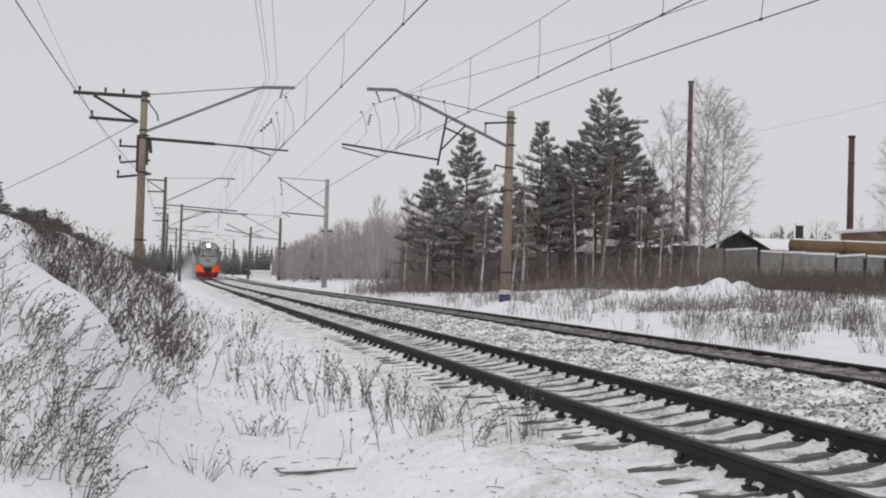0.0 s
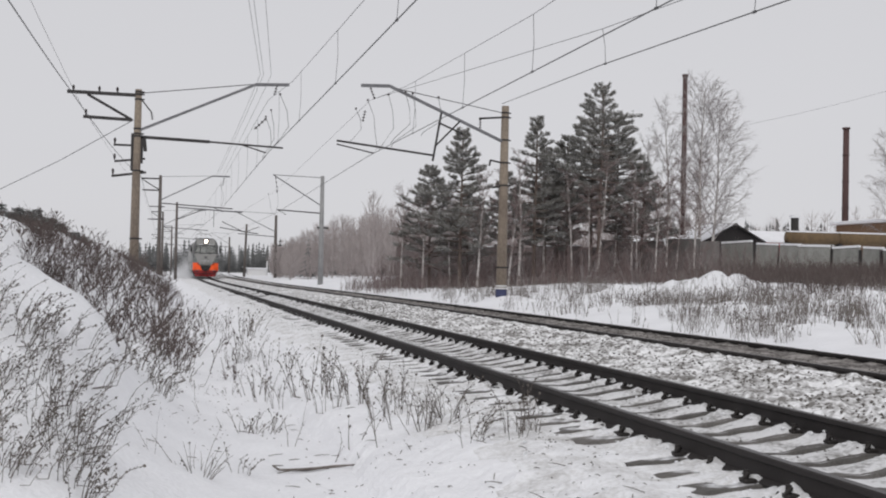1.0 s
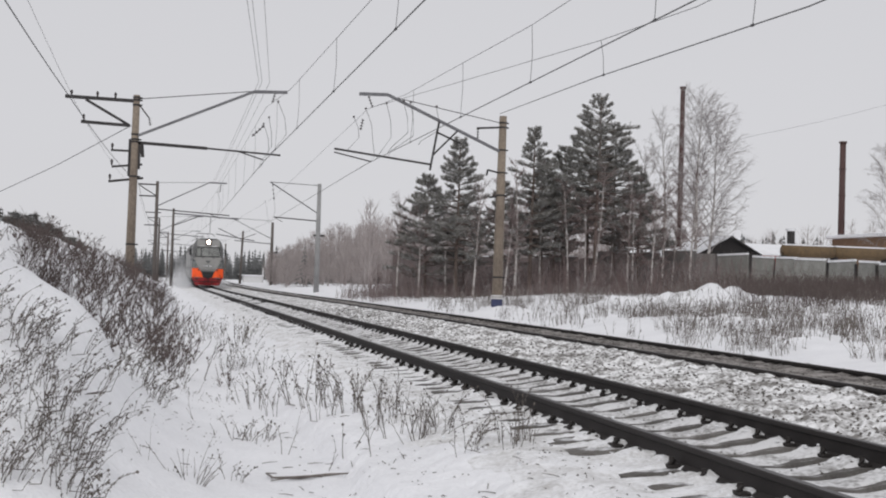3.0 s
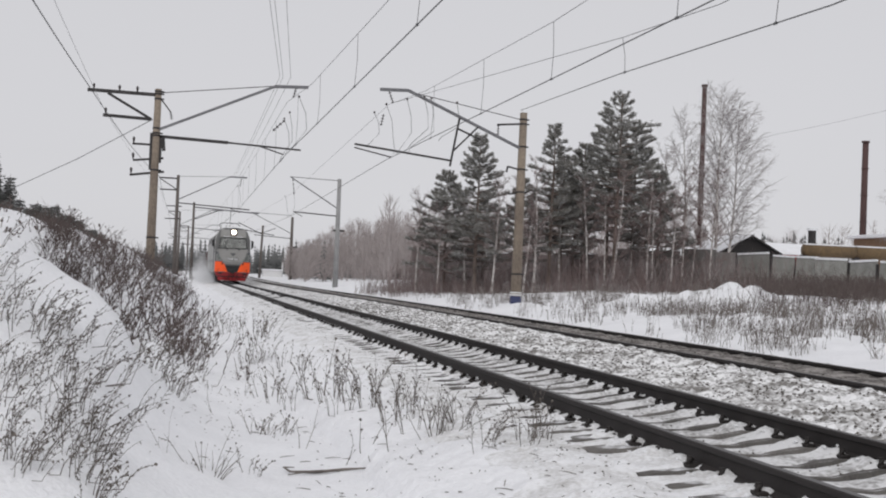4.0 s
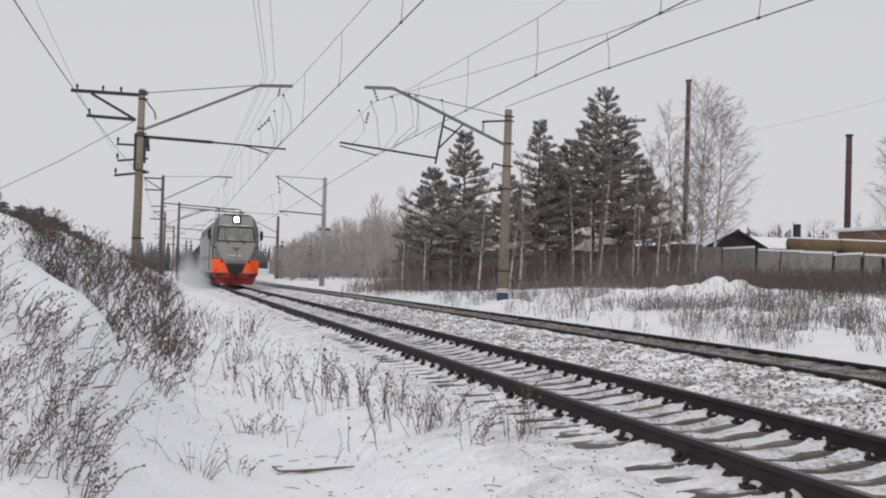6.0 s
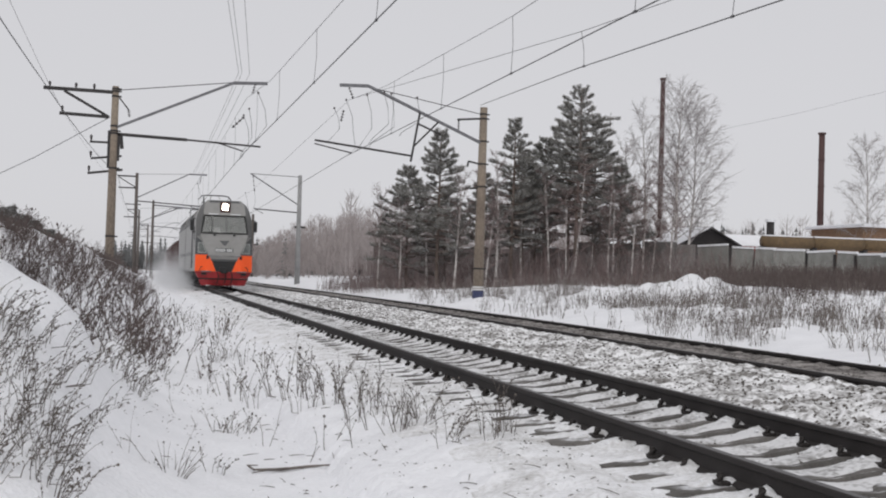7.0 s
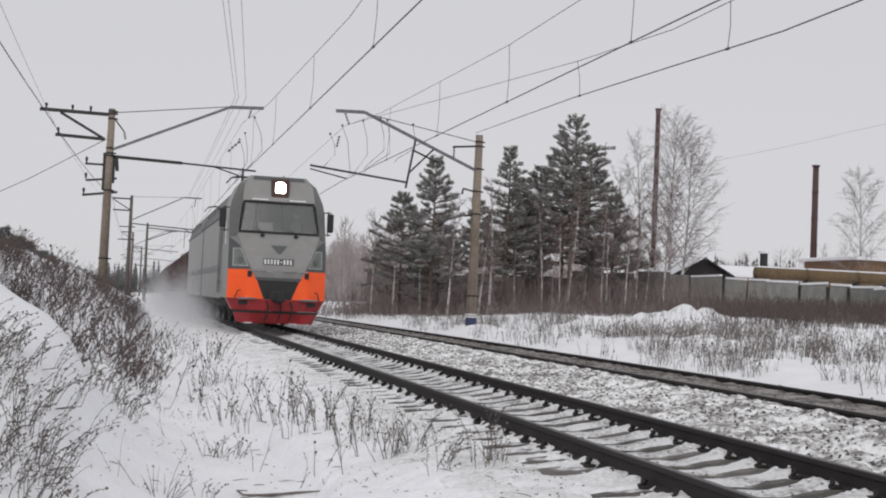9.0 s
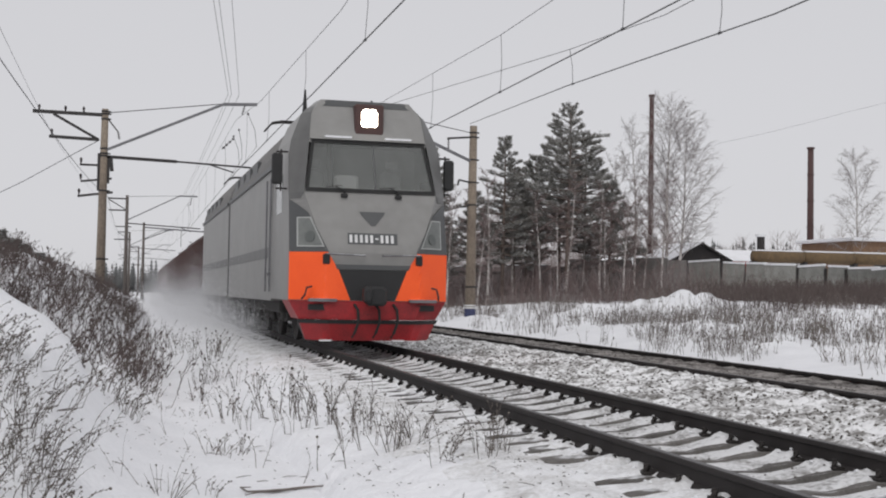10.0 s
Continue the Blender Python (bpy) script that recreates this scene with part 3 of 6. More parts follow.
def build_wires():
    near = [(-0.35, -8, 5.9), (-0.5, 49.5, 5.92), (0.1, 105, 5.98), (-0.1, 160, 6.0), (0, 230, 6), (0, 400, 6)]
    far = [(4.1, -8, 6.0), (3.85, 50, 6.05), (5.0, 106, 6.0), (4.8, 166, 6.0), (4.9, 290, 6), (4.9, 400, 6)]
    spans = [6, 14, 22, 30, 38, 45, 56, 64, 73, 82, 91, 100, 112, 124, 136, 148]
    wire("grey copper contact wire above the track", near, 0.014)
    wire("grey copper contact wire above the track", far, 0.014)
    wire("grey messenger cable with thin droppers", [(-0.4, -8, 8.2), (-0.4, 25, 7.15), (-0.45, 40.4, 7.55), (-0.5, 49.5, 8.15), (0.1, 105, 8.3), (0, 160, 8.2), (0, 230, 8.2), (0, 400, 8.2)], 0.008, 0.0, near, spans)
    wire("grey messenger cable with thin droppers", [(4.05, -8, 8.3), (4.0, 16, 7.45), (3.95, 27.3, 7.43), (3.95, 42.5, 7.95), (3.87, 50, 8.43), (5.0, 106, 8.0), (4.9, 166, 8.2), (4.9, 290, 8.2), (4.9, 400, 8)], 0.008, 0.0, far, [12, 20, 27.3, 34, 41])
    anchor = [(5.6, -8, 5.9), (5.9, 18, 6.0), (6.1, 28.5, 6.5), (9.75, 50, 8.6)]
    wire("slack anchored contact wire", anchor, 0.014)
    wire("slack anchored messenger cable", [(5.6, -8, 7.0), (6.0, 22.5, 7.0), (6.0, 28, 7.35), (5.2, 37.5, 7.86), (4.0, 50, 8.5)], 0.009, 0.0, anchor, [20, 28])
    wire("stranded feeder wire on pole arms", [(-9.0, -8, 8.0), (-8.5, 49.5, 8.3), (-6.5, 105, 8.8), (-6.2, 169, 8.8), (-6, 290, 8.6)], 0.02, 0.35)
    wire("thin line wire on pole arms", [(-7.8, -8, 8.2), (-7.8, 49.5, 7.3), (-6.4, 105, 7.8), (-6, 169, 7.8)], 0.006, 0.3)
    for dx in (0.0, 0.15, 0.5):
        wire("thin grey feeder wire above the track", [(-7.0 + dx * 1.4, -8, 9.8), (-0.85 + dx * 0.9, 49.5, 9.2), (-0.2 + dx, 105, 9.2)], 0.008, 0.1)
    wire("thin grey branch wire leading to the bank", [(-5.9, 49.5, 7.05), (-9.2, 54.8, 5.7), (-12.5, 60, 4.55), (-22, 75.5, 1.5)], 0.016)
    wire("thin grey line wire across the yard", [(39.2, 95, 12.8), (43.2, 90, 14.1), (55, 90, 17.3), (75, 90, 23)], 0.010, 0.1)


def build_jumpers():
    """Slack jumper loops between messenger and contact wire beside the poles."""
    random.seed(9)
    rows = [(4.2, 47.5, 8.35, 3.9, 6.1), (4.4, 45.0, 8.1, 3.9, 6.1), (5.0, 46.5, 8.3, 4.2, 6.1), (3.6, 49.0, 8.3, 3.9, 6.1), (5.6, 44.5, 7.9, 5.0, 6.4), (3.2, 49.6, 8.0, 3.0, 6.6),
            (-0.25, 47.0, 8.05, -0.5, 5.95), (-0.2, 51.5, 8.0, -0.5, 5.95), (-0.3, 53.0, 7.9, -0.4, 5.95), (0.1, 103.0, 8.2, 0.0, 6.0), (5.0, 104.0, 7.9, 4.9, 6.0), (4.6, 108.0, 7.9, 4.9, 6.0)]
    for x, y, z, x2, z2 in rows:
        j = thing("jumper_wire", x, y, z, "slack jumper loop hanging between the wires", "overhead wire", "jumper loops of the overhead line")
        g = Geo()
        bow = random.uniform(0.15, 0.4)
        g.tube([(0, 0, 0), (bow * 0.8, 0.1, -0.3 * (z - z2)), (bow, 0.15, -0.6 * (z - z2)), (x2 - x + bow * 0.5, 0.2, -0.9 * (z - z2)), (x2 - x, 0.25, z2 - z)], 0.011, 5)
        part("loop", g, WIRE, j, smooth=True)
        g = Geo()
        g.tube([(0, -0.06, 0), (0, 0.06, 0)], 0.045, 6)
        part("clamp", g, INSULATOR, j)


build_poles()
build_jumpers()
build_wires()


# ---- yard behind the tracks ----
def concrete_panel_fence():
    fence = thing("concrete_fence", 0, 0, 0, "grey concrete panel fence with snow caps, panels slightly askew", "fence")
    corners = [(32.0, 73), (33.0, 70.5), (33.8, 69), (34.3, 67.2), (35.1, 64.8), (35.5, 62.4), (35.7, 60.6), (36.0, 58), (36.1, 55)]
    tops = [3.44, 3.41, 3.27, 3.23, 3.09, 3.01, 2.94, 2.79]
    for i, ((ax, ay), (bx, by)) in enumerate(zip(corners, corners[1:])):
        z0, z1 = 0.7, tops[i]
        L = math.hypot(bx - ax, by - ay)
        ang = math.degrees(math.atan2(by - ay, bx - ax))
        g = Geo()
        g.box(0.05, L - 0.05, -0.06, 0.06, z0 - 0.5, z1, c=0.02)
        for k in range(3):
            g.box(0.15, L - 0.15, -0.085, -0.055, z0 + 0.35 + 0.75 * k, z0 + 0.42 + 0.75 * k)
        p = part("panel", g, FENCE, fence)
        lie = pose(ax + random.uniform(-0.12, 0.12), ay, random.uniform(-0.06, 0.06), random.uniform(-5.0, 5.0), random.uniform(-3.0, 3.0), ang)
        p.matrix_local = lie
        s = Geo()
        s.box(0.03, L - 0.03, -0.11, 0.10, z1, z1 + 0.13, c=0.045)
        c = part("snow_cap", s, SNOW, fence)
        c.matrix_local = lie
        g = Geo()
        g.box(-0.05, 0.05, -0.09, 0.09, z0 - 0.5, z1 - 0.05, c=0.02)
        q = part("fence_post", g, BLACK_STEEL, fence)
        q.matrix_local = pose(ax, ay, 0, 0, 0, ang)


def board_fence():
    fence = thing("board_fence", 0, 0, 0, "long dark weathered board fence behind the trees", "fence")
    a, b = Vector((15.0, 100, 0)), Vector((31.8, 73.2, 0))
    n = 22
    for i in range(n):
        p, q = a.lerp(b, i / n), a.lerp(b, (i + 1) / n)
        L = (q - p).length
        top = 3.3 + 0.12 * math.sin(i * 1.7) + (0.4 if i > 14 else 0)
        g = Geo()
        g.box(0.02, L - 0.02, -0.04, 0.04, 0.0, top, c=0.015)
        m = part("fence_panel", g, GREY_FENCE if i > 14 else OLD_FENCE, fence)
        lie = pose(p.x, p.y, 0, random.uniform(-2, 2), 0, math.degrees(math.atan2(q.y - p.y, q.x - p.x)))
        m.matrix_local = lie
        if random.random() < 0.5:
            s = Geo()
            s.box(0.02, L - 0.02, -0.06, 0.06, top, top + 0.07, c=0.03)
            c = part("snow_cap", s, SNOW, fence)
            c.matrix_local = lie


def chimney(x, y, z0, z1, r, label):
    c = thing("steel_chimney", x, y, z0, label, "chimney", "yard chimneys")
    g = Geo()
    g.tube([(0, 0, 0), (0, 0, z1 - z0)], [r, r * 0.85], 14)
    part("flue", g, CHIMNEY, c, smooth=True)
    g = Geo()
    g.tube([(0, 0, z1 - z0 - 0.05), (0, 0, z1 - z0 + 0.12)], r * 1.15, 14)
    part("rim", g, CHIMNEY, c)
    for k in range(1, 5):
        g = Geo()
        z = (z1 - z0) * k / 5
        g.tube([(0, 0, z), (0, 0, z + 0.08)], r * 1.08, 12)
        part("flange", g, CHIMNEY, c)


def gabled_shed(name, x, y, w, d, z0, eave, ridge, wall, label, rz=0.0):
    h = thing(name, x, y, 0, label, "building", rz=rz)
    g = Geo()
    g.extrude([(-w / 2, z0), (w / 2, z0), (w / 2, eave), (0, ridge), (-w / 2, eave)], -d / 2, d / 2)
    part("wall", g, wall, h)
    for s in (-1, 1):
        g = Geo()
        over = 0.4
        k = (ridge - eave) / (w / 2)
        g.extrude([(0, ridge + 0.03), (s * (w / 2 + over), eave - k * over + 0.03), (s * (w / 2 + over), eave - k * over + 0.15), (0, ridge + 0.18)][::s], -d / 2 - over, d / 2 + over)
        part("roof", g, SNOW if s < 0 else BARN, h)
    return h


def build_yard():
    concrete_panel_fence()
    board_fence()
    chimney(39.2, 95, 1.5, 18.6, 0.24, "tall thin rust-brown steel chimney pipe")
    chimney(64.3, 110, 3.0, 16.9, 0.36, "rust-brown steel chimney pipe with flared rim")
    gabled_shed("timber_barn", 40.8, 92, 4.9, 6, 1.0, 4.25, 5.5, BARN, "black timber barn with low snow-covered gable roof")
    gabled_shed("long_shed", 42.6, 106, 8, 9, 1.0, 4.0, 4.8, BARN, "long dark shed with snow-covered roof", rz=90)
    h = thing("boiler_house", 63.6, 92, 0, "brown brick boiler house with flat snowy roof", "building")
    g = Geo()
    g.box(-9, 9, -4, 4, 1, 6.1, c=0.05)
    part("wall", g, BRICK_WALL, h)
    g = Geo()
    g.box(-9.4, 9.4, -4.4, 4.4, 6.1, 6.4, c=0.05)
    part("roof", g, SNOW, h)
    for k in range(4):
        g = Geo()
        g.box(-7 + 4 * k, -5.6 + 4 * k, -4.06, -3.98, 3.4, 4.8)
        part("window", g, BLACK, h)
    p = thing("heating_pipe", 46.6, 76, 0, "thick ochre lagged heating pipe on steel trestles", "pipe", rz=-3)
    for k in range(6):
        g = Geo()
        g.tube([(-8 + 4.0 * k, 0, 4.1), (-4.1 + 4.0 * k, 0, 4.1)], 0.42, 14)
        part("pipe_section", g, OCHRE, p, smooth=True)
        g = Geo()
        g.box(-8.15 + 4 * k, -7.85 + 4 * k, -0.3, 0.3, 0.5, 3.75)
        part("trestle", g, BLACK_STEEL, p)
        g = Geo()
        g.box(-8 + 4.0 * k, -4.1 + 4.0 * k, -0.16, 0.16, 4.50, 4.60, c=0.04)
        part("snow_cap", g, SNOW, p)
    s = gabled_shed("red_roofed_hut", 47.8, 98, 4, 5, 1.5, 4.5, 5.3, BRICK_WALL, "small hut with red tin roof", rz=90)
    s.children[-1].data.materials[0] = RED_TIN
    c = thing("stove_pipe", 43.6, 84, 1, "short black capped stove pipe", "chimney")
    g = Geo()
    g.tube([(0, 0, 0), (0, 0, 5.0)], 0.3, 10)
    part("flue", g, BLACK_STEEL, c)
    g = Geo()
    g.tube([(0, 0, 4.95), (0, 0, 5.15)], 0.42, 10)
    part("cap", g, SNOW, c)
    h = thing("white_hut", 13.2, 230, -0.3, "small white trackside hut with snow roof", "hut")
    g = Geo()
    g.box(-1.8, 1.8, -1.5, 1.5, 0, 1.3, c=0.05)
    part("wall", g, WHITE_PAINT, h)
    g = Geo()
    g.box(-2.0, 2.0, -1.7, 1.7, 1.3, 1.55, c=0.06)
    part("roof", g, SNOW, h)
    g = Geo()
    g.box(1.85, 2.1, -0.2, 0.2, 0, 2.9)
    part("vent_post", g, WHITE_PAINT, h)


build_yard()


# ---- trees ----
def limb(g, a, d, length, r, n=4, bend=0.0, segs=3, mi=0):
    """A tapered, slightly crooked limb; returns points along it."""
    pts, p, dirv = [Vector(a)], Vector(a), Vector(d).normalized()
    for i in range(segs):
        dirv = (dirv + Vector((random.uniform(-1, 1), random.uniform(-1, 1), random.uniform(-0.6, 0.6) + bend)) * 0.16).normalized()
        p = p + dirv * (length / segs)
        pts.append(p.copy())
    g.tube(pts, [r * (1 - 0.8 * i / segs) for i in range(segs + 1)], n, mi, caps=False)
    return pts


def needle_tuft(g, c, size, out):
    """A brush of narrow needle blades round a shoot that points outward and up."""
    for _ in range(9):
        d = (out * 0.8 + Vector((random.gauss(0, 0.6), random.gauss(0, 0.6), random.gauss(0.18, 0.42)))).normalized() * size * random.uniform(0.6, 1.2)
        s = d.cross(Vector((random.gauss(0, 1), random.gauss(0, 1), random.gauss(0, 1)))).normalized() * size * 0.095
        g.add([c - s, c + s, c + d], [(0, 1, 2)])


def bough(tr, nd, a, d, length, r, tuft):
    """A pine bough: a limb that rises at its tip, side shoots lying in its plane, needle brushes on them all."""
    pts = limb(tr, a, d, length, r, 3, 0.32, 4)
    for q in range(max(6, int(length * 13.0))):
        u = 0.30 + 0.70 * random.random() ** 0.75
        i = min(3, int(u * 4))
        p = pts[i].lerp(pts[i + 1], u * 4 - i)
        ahead = (pts[i + 1] - pts[i]).normalized()
        side = Vector((-ahead.y, ahead.x, 0)) * random.choice((-1, 1))
        v = (ahead * random.uniform(0.4, 1.0) + side * random.uniform(0.3, 1.0) + Vector((0, 0, random.uniform(-0.1, 0.3)))).normalized()
        L = (0.26 * length + 0.18) * (1.25 - u) * random.uniform(0.5, 1.2)
        n = max(2, int(L / 0.13))
        for k in range(n + 1):
            needle_tuft(nd, p + v * L * k / n + Vector((0, 0, 0.10 * (k / n) ** 2)), tuft * random.uniform(0.7, 1.1), v)
    needle_tuft(nd, pts[-1], tuft, (pts[-1] - pts[-2]).normalized())


def pine(x, y, h, crown, label, bare=0.35, seed=0, tuft=0.20, step=0.050, blunt=3.2):
    """A pine: tapered trunk, separate whorls of boughs in tiers, dead snags below."""
    random.seed(seed)
    z0 = ground_height(x, y) - 0.2
    t = thing("pine_tree", x, y, z0, label, "tree", "pines beside the railway")
    tr, nd = Geo(), Geo()
    lean = random.uniform(-0.012, 0.012)
    tr.tube([(lean * h * k / 6, 0.1 * math.sin(k), h * k / 6) for k in range(7)], [0.0135 * h * (1 - 0.85 * k / 6) for k in range(7)], 8)
    z = h * bare
    while z < h * 0.985:
        s = clamp01((z / h - bare) / (1 - bare))
        reach = crown * (0.70 + 0.42 * math.sin(math.pi * min(1.0, 0.22 + 0.9 * s))) * (1 - s ** blunt) * random.uniform(0.72, 1.14) + 0.30
        a0 = random.uniform(0, 6.283)
        n = random.randint(4, 6) if s > 0.12 else random.randint(2, 4)
        for k in range(n):
            a = a0 + 6.283 * k / n + random.uniform(-0.4, 0.4)
            L = max(0.4, reach * random.uniform(0.55, 1.08))
            up = -0.10 + 0.36 * s ** 1.3 + random.uniform(-0.12, 0.16)
            bough(tr, nd, (lean * z, 0, z + random.uniform(-0.12, 0.12)), (math.cos(a), math.sin(a), up), L, 0.006 * h * (1 - s) + 0.012, tuft)
        z += h * step * random.uniform(0.75, 1.3) * (1 - 0.5 * s)
    for q in range(10):
        needle_tuft(nd, Vector((lean * h + random.gauss(0, 0.06), random.gauss(0, 0.06), h - 0.6 + random.random() * 0.6)), tuft, Vector((random.gauss(0, 0.4), random.gauss(0, 0.4), 1)))
    for q in range(int(bare * 26)):
        zz = h * bare * random.uniform(0.35, 1.0)
        a = random.uniform(0, 6.283)
        limb(tr, (lean * zz, 0, zz), (math.cos(a), math.sin(a), -0.12), random.uniform(0.4, 1.4), 0.018, 3)
    part("trunk", tr, PINE_BARK, t)
    tagged(part("crown", nd, NEEDLES, t), kind="stuff")
    return t


def bare_tree(g, h, spread, boughs, twigs, r, lean):
    """Trunk, ascending boughs and drooping fine twigs of a leafless birch, into g; the twigs take the second slot."""
    steps = 8
    pts = [Vector((0, 0, 0))]
    d = Vector((lean, 0, 1)).normalized()
    for k in range(steps):
        d = (d + Vector((random.uniform(-0.05, 0.05), random.uniform(-0.05, 0.05), 0.10))).normalized()
        pts.append(pts[-1] + d * h / steps)
    g.tube(pts, [r * (1 - 0.92 * k / steps) + 0.006 for k in range(steps + 1)], 6 if r > 0.06 else 4, 0, caps=False)
    for k in range(boughs):
        s = 0.22 + 0.76 * (k + random.random()) / boughs
        i = min(steps - 1, int(s * steps))
        p = pts[i].lerp(pts[i + 1], s * steps - i)
        a = k * 2.4 + random.uniform(-0.5, 0.5)
        L = spread * (0.25 + 0.80 * math.sin(math.pi * min(1.0, 0.12 + 0.78 * s))) * random.uniform(0.8, 1.08)
        q = limb(g, p, (math.cos(a), math.sin(a), 0.80 + 1.1 * s), L, r * 0.28 * (1.15 - s) + 0.008, 3, -0.20, 5, 1)
        for j in range(twigs):
            u = 0.22 + 0.78 * (j + random.random()) / twigs
            ii = min(4, int(u * 5))
            w = q[ii].lerp(q[ii + 1], u * 5 - ii)
            ahead = (q[ii + 1] - q[ii]).normalized()
            v = (ahead + Vector((random.gauss(0, 0.55), random.gauss(0, 0.55), random.gauss(0.0, 0.35)))).normalized()
            l2 = (0.22 * L + 0.35) * random.uniform(0.6, 1.2) * (1.2 - 0.5 * u)
            e = limb(g, w, v, l2, 0.012, 3, -0.1, 3, 1)
            for _ in range(8):
                c = random.randint(0, 2)
                b = e[c].lerp(e[c + 1], random.random())
                limb(g, b, v + Vector((random.gauss(0, 0.6), random.gauss(0, 0.6), random.gauss(-0.25, 0.4))), l2 * random.uniform(0.35, 0.8), 0.009, 3, -0.5, 2, 1)


def birch(x, y, h, spread, boughs, twigs, seed, label, group="birches beside the railway", lean=0.0):
    random.seed(seed)
    t = thing("birch_tree", x, y, ground_height(x, y) - 0.2, label, "tree", group)
    g = Geo()
    bare_tree(g, h, spread, boughs, twigs, (0.0105 if boughs > 14 else 0.0085) * h, lean)
    tr, tw = Geo(), Geo()
    for out, want in ((tr, 0), (tw, 1)):
        out.v = g.v
        out.f = [f for f, m in zip(g.f, g.m) if m == want]
        out.m = [0] * len(out.f)
    part("trunk", tr, BIRCH_BARK, t)
    tagged(part("crown", tw, TWIGS if boughs > 16 else THICKET, t), kind="stuff")


def spruce_tree(x, y, z0, h, w, seed, label):
    """A dark spruce: straight trunk and drooping tiers of ragged needle sprays."""
    random.seed(seed)
    t = thing("spruce_tree", x, y, z0, label, "tree", "dark spruces behind the bank")
    tr, nd = Geo(), Geo()
    tr.tube([(0, 0, 0), (0, 0, h)], [0.012 * h, 0.01], 6)
    n = int(10 + h * 2.2)
    for k in range(n):
        s = 0.06 + 0.92 * k / n
        r = w * (1 - s) ** 0.85 + 0.08
        for j in range(13):
            a = random.uniform(0, 6.283)
            d = Vector((math.cos(a), math.sin(a), random.uniform(-0.35, 0.05)))
            L = r * random.uniform(0.6, 1.15)
            o = Vector((0, 0, h * s))
            tr.tube([o, o + d * L], [0.02, 0.006], 3, caps=False)
            for q in range(max(3, int(L * 7))):
                needle_tuft(nd, o + d * L * (0.25 + 0.75 * random.random()) + Vector((random.gauss(0, 0.08), random.gauss(0, 0.08), 0)), 0.20 + 0.10 * L, d)
    part("trunk", tr, PINE_BARK, t)
    tagged(part("crown", nd, SPRUCE, t), kind="stuff")


def build_trees():
    # the three pine groups
    for i, (x, y, h, c, bare, blunt) in enumerate([
            (23.9, 75, 13.3, 3.1, 0.33, 4.2), (26.0, 77, 11.4, 2.4, 0.30, 4.0), (22.0, 78, 8.0, 1.9, 0.34, 3.0), (27.4, 76, 8.0, 2.0, 0.28, 2.5),
            (19.35, 75, 11.3, 2.0, 0.28, 2.2), (20.8, 77, 9.4, 1.9, 0.30, 2.4), (18.2, 78, 8.0, 1.7, 0.30, 2.2), (25.2, 80, 12.3, 2.5, 0.30, 4.2), (23.4, 80, 10.5, 2.4, 0.30, 3.5),
            (14.05, 74, 10.3, 2.9, 0.26, 1.8), (12.7, 77, 8.3, 2.35, 0.20, 1.9), (15.6, 78, 7.0, 2.0, 0.26, 1.8)]):
        pine(x, y, h, c, "tall frosted pine with dark trunk in snow", bare, seed=20 + i, blunt=blunt)
    birch(36.45, 86, 14.9, 4.1, 36, 12, 5, "tall bare frosted birch beside the chimney")
    birch(37.6, 87, 13.4, 4.2, 34, 12, 6, "bare frosted birch with pale leaning trunk", lean=0.17)
    birch(34.6, 88, 13.0, 3.3, 24, 10, 7, "bare frosted birch with pale trunk")
    birch(31.5, 84, 10.3, 2.4, 24, 8, 9, "bare frosted birch with pale trunk")
    birch(55.4, 88, 11.4, 3.2, 28, 10, 8, "bare young birch beside the yard")
    random.seed(77)
    stems = [10.2, 11.6, 13.4, 15.2, 16.6, 18.0, 19.7, 21.1, 21.7, 22.9, 23.4, 24.6, 25.8, 26.3, 27.6, 28.3, 29.0, 29.6, 30.3, 17.3]
    for i, x in enumerate(stems):
        k = random.uniform(0.92, 1.06)
        birch(EYE[0] + (x - EYE[0]) * k, 74 * k, random.uniform(5.5, 9.0), random.uniform(1.0, 1.6), 15, 6, 100 + i, "slender bare birch among the pines", "young birches among the pines", random.uniform(-0.03, 0.03))
    for i, (x, y, z0, h, w) in enumerate([(-17.6, 88, 1.0, 8.0, 1.6), (-16.9, 92, 1.0, 6.4, 1.4), (-18.8, 90, 1.0, 9.4, 1.9), (-16.1, 86, 1.0, 4.4, 1.0), (-20.6, 92, 1.0, 10.5, 2.1), (-18.3, 93, 1.0, 8.0, 1.6), (-17.4, 87, 1.0, 6.6, 1.5), (-18.0, 86, 1.0, 7.4, 1.6), (-16.5, 88, 1.0, 5.6, 1.2), (-19.4, 88, 1.0, 8.6, 1.8)]):
        spruce_tree(x, y, z0, h, w, 300 + i, "dark snow-dusted spruce behind the bank")
    random.seed(78)
    for i in range(25):
        u = i / 24
        y = 66 + 8 * random.random()
        x = EYE[0] + (-8.6 + 4.6 * u + random.uniform(-0.2, 0.2)) * y / 70
        top = 4.5 - 2.0 * u ** 1.6 + random.uniform(-0.7, 0.35)
        spruce_tree(x, y, 0.6, top - 0.6, 0.42 + 0.25 * random.random(), 330 + i, "small dark spruce behind the crest of the bank")


build_trees()


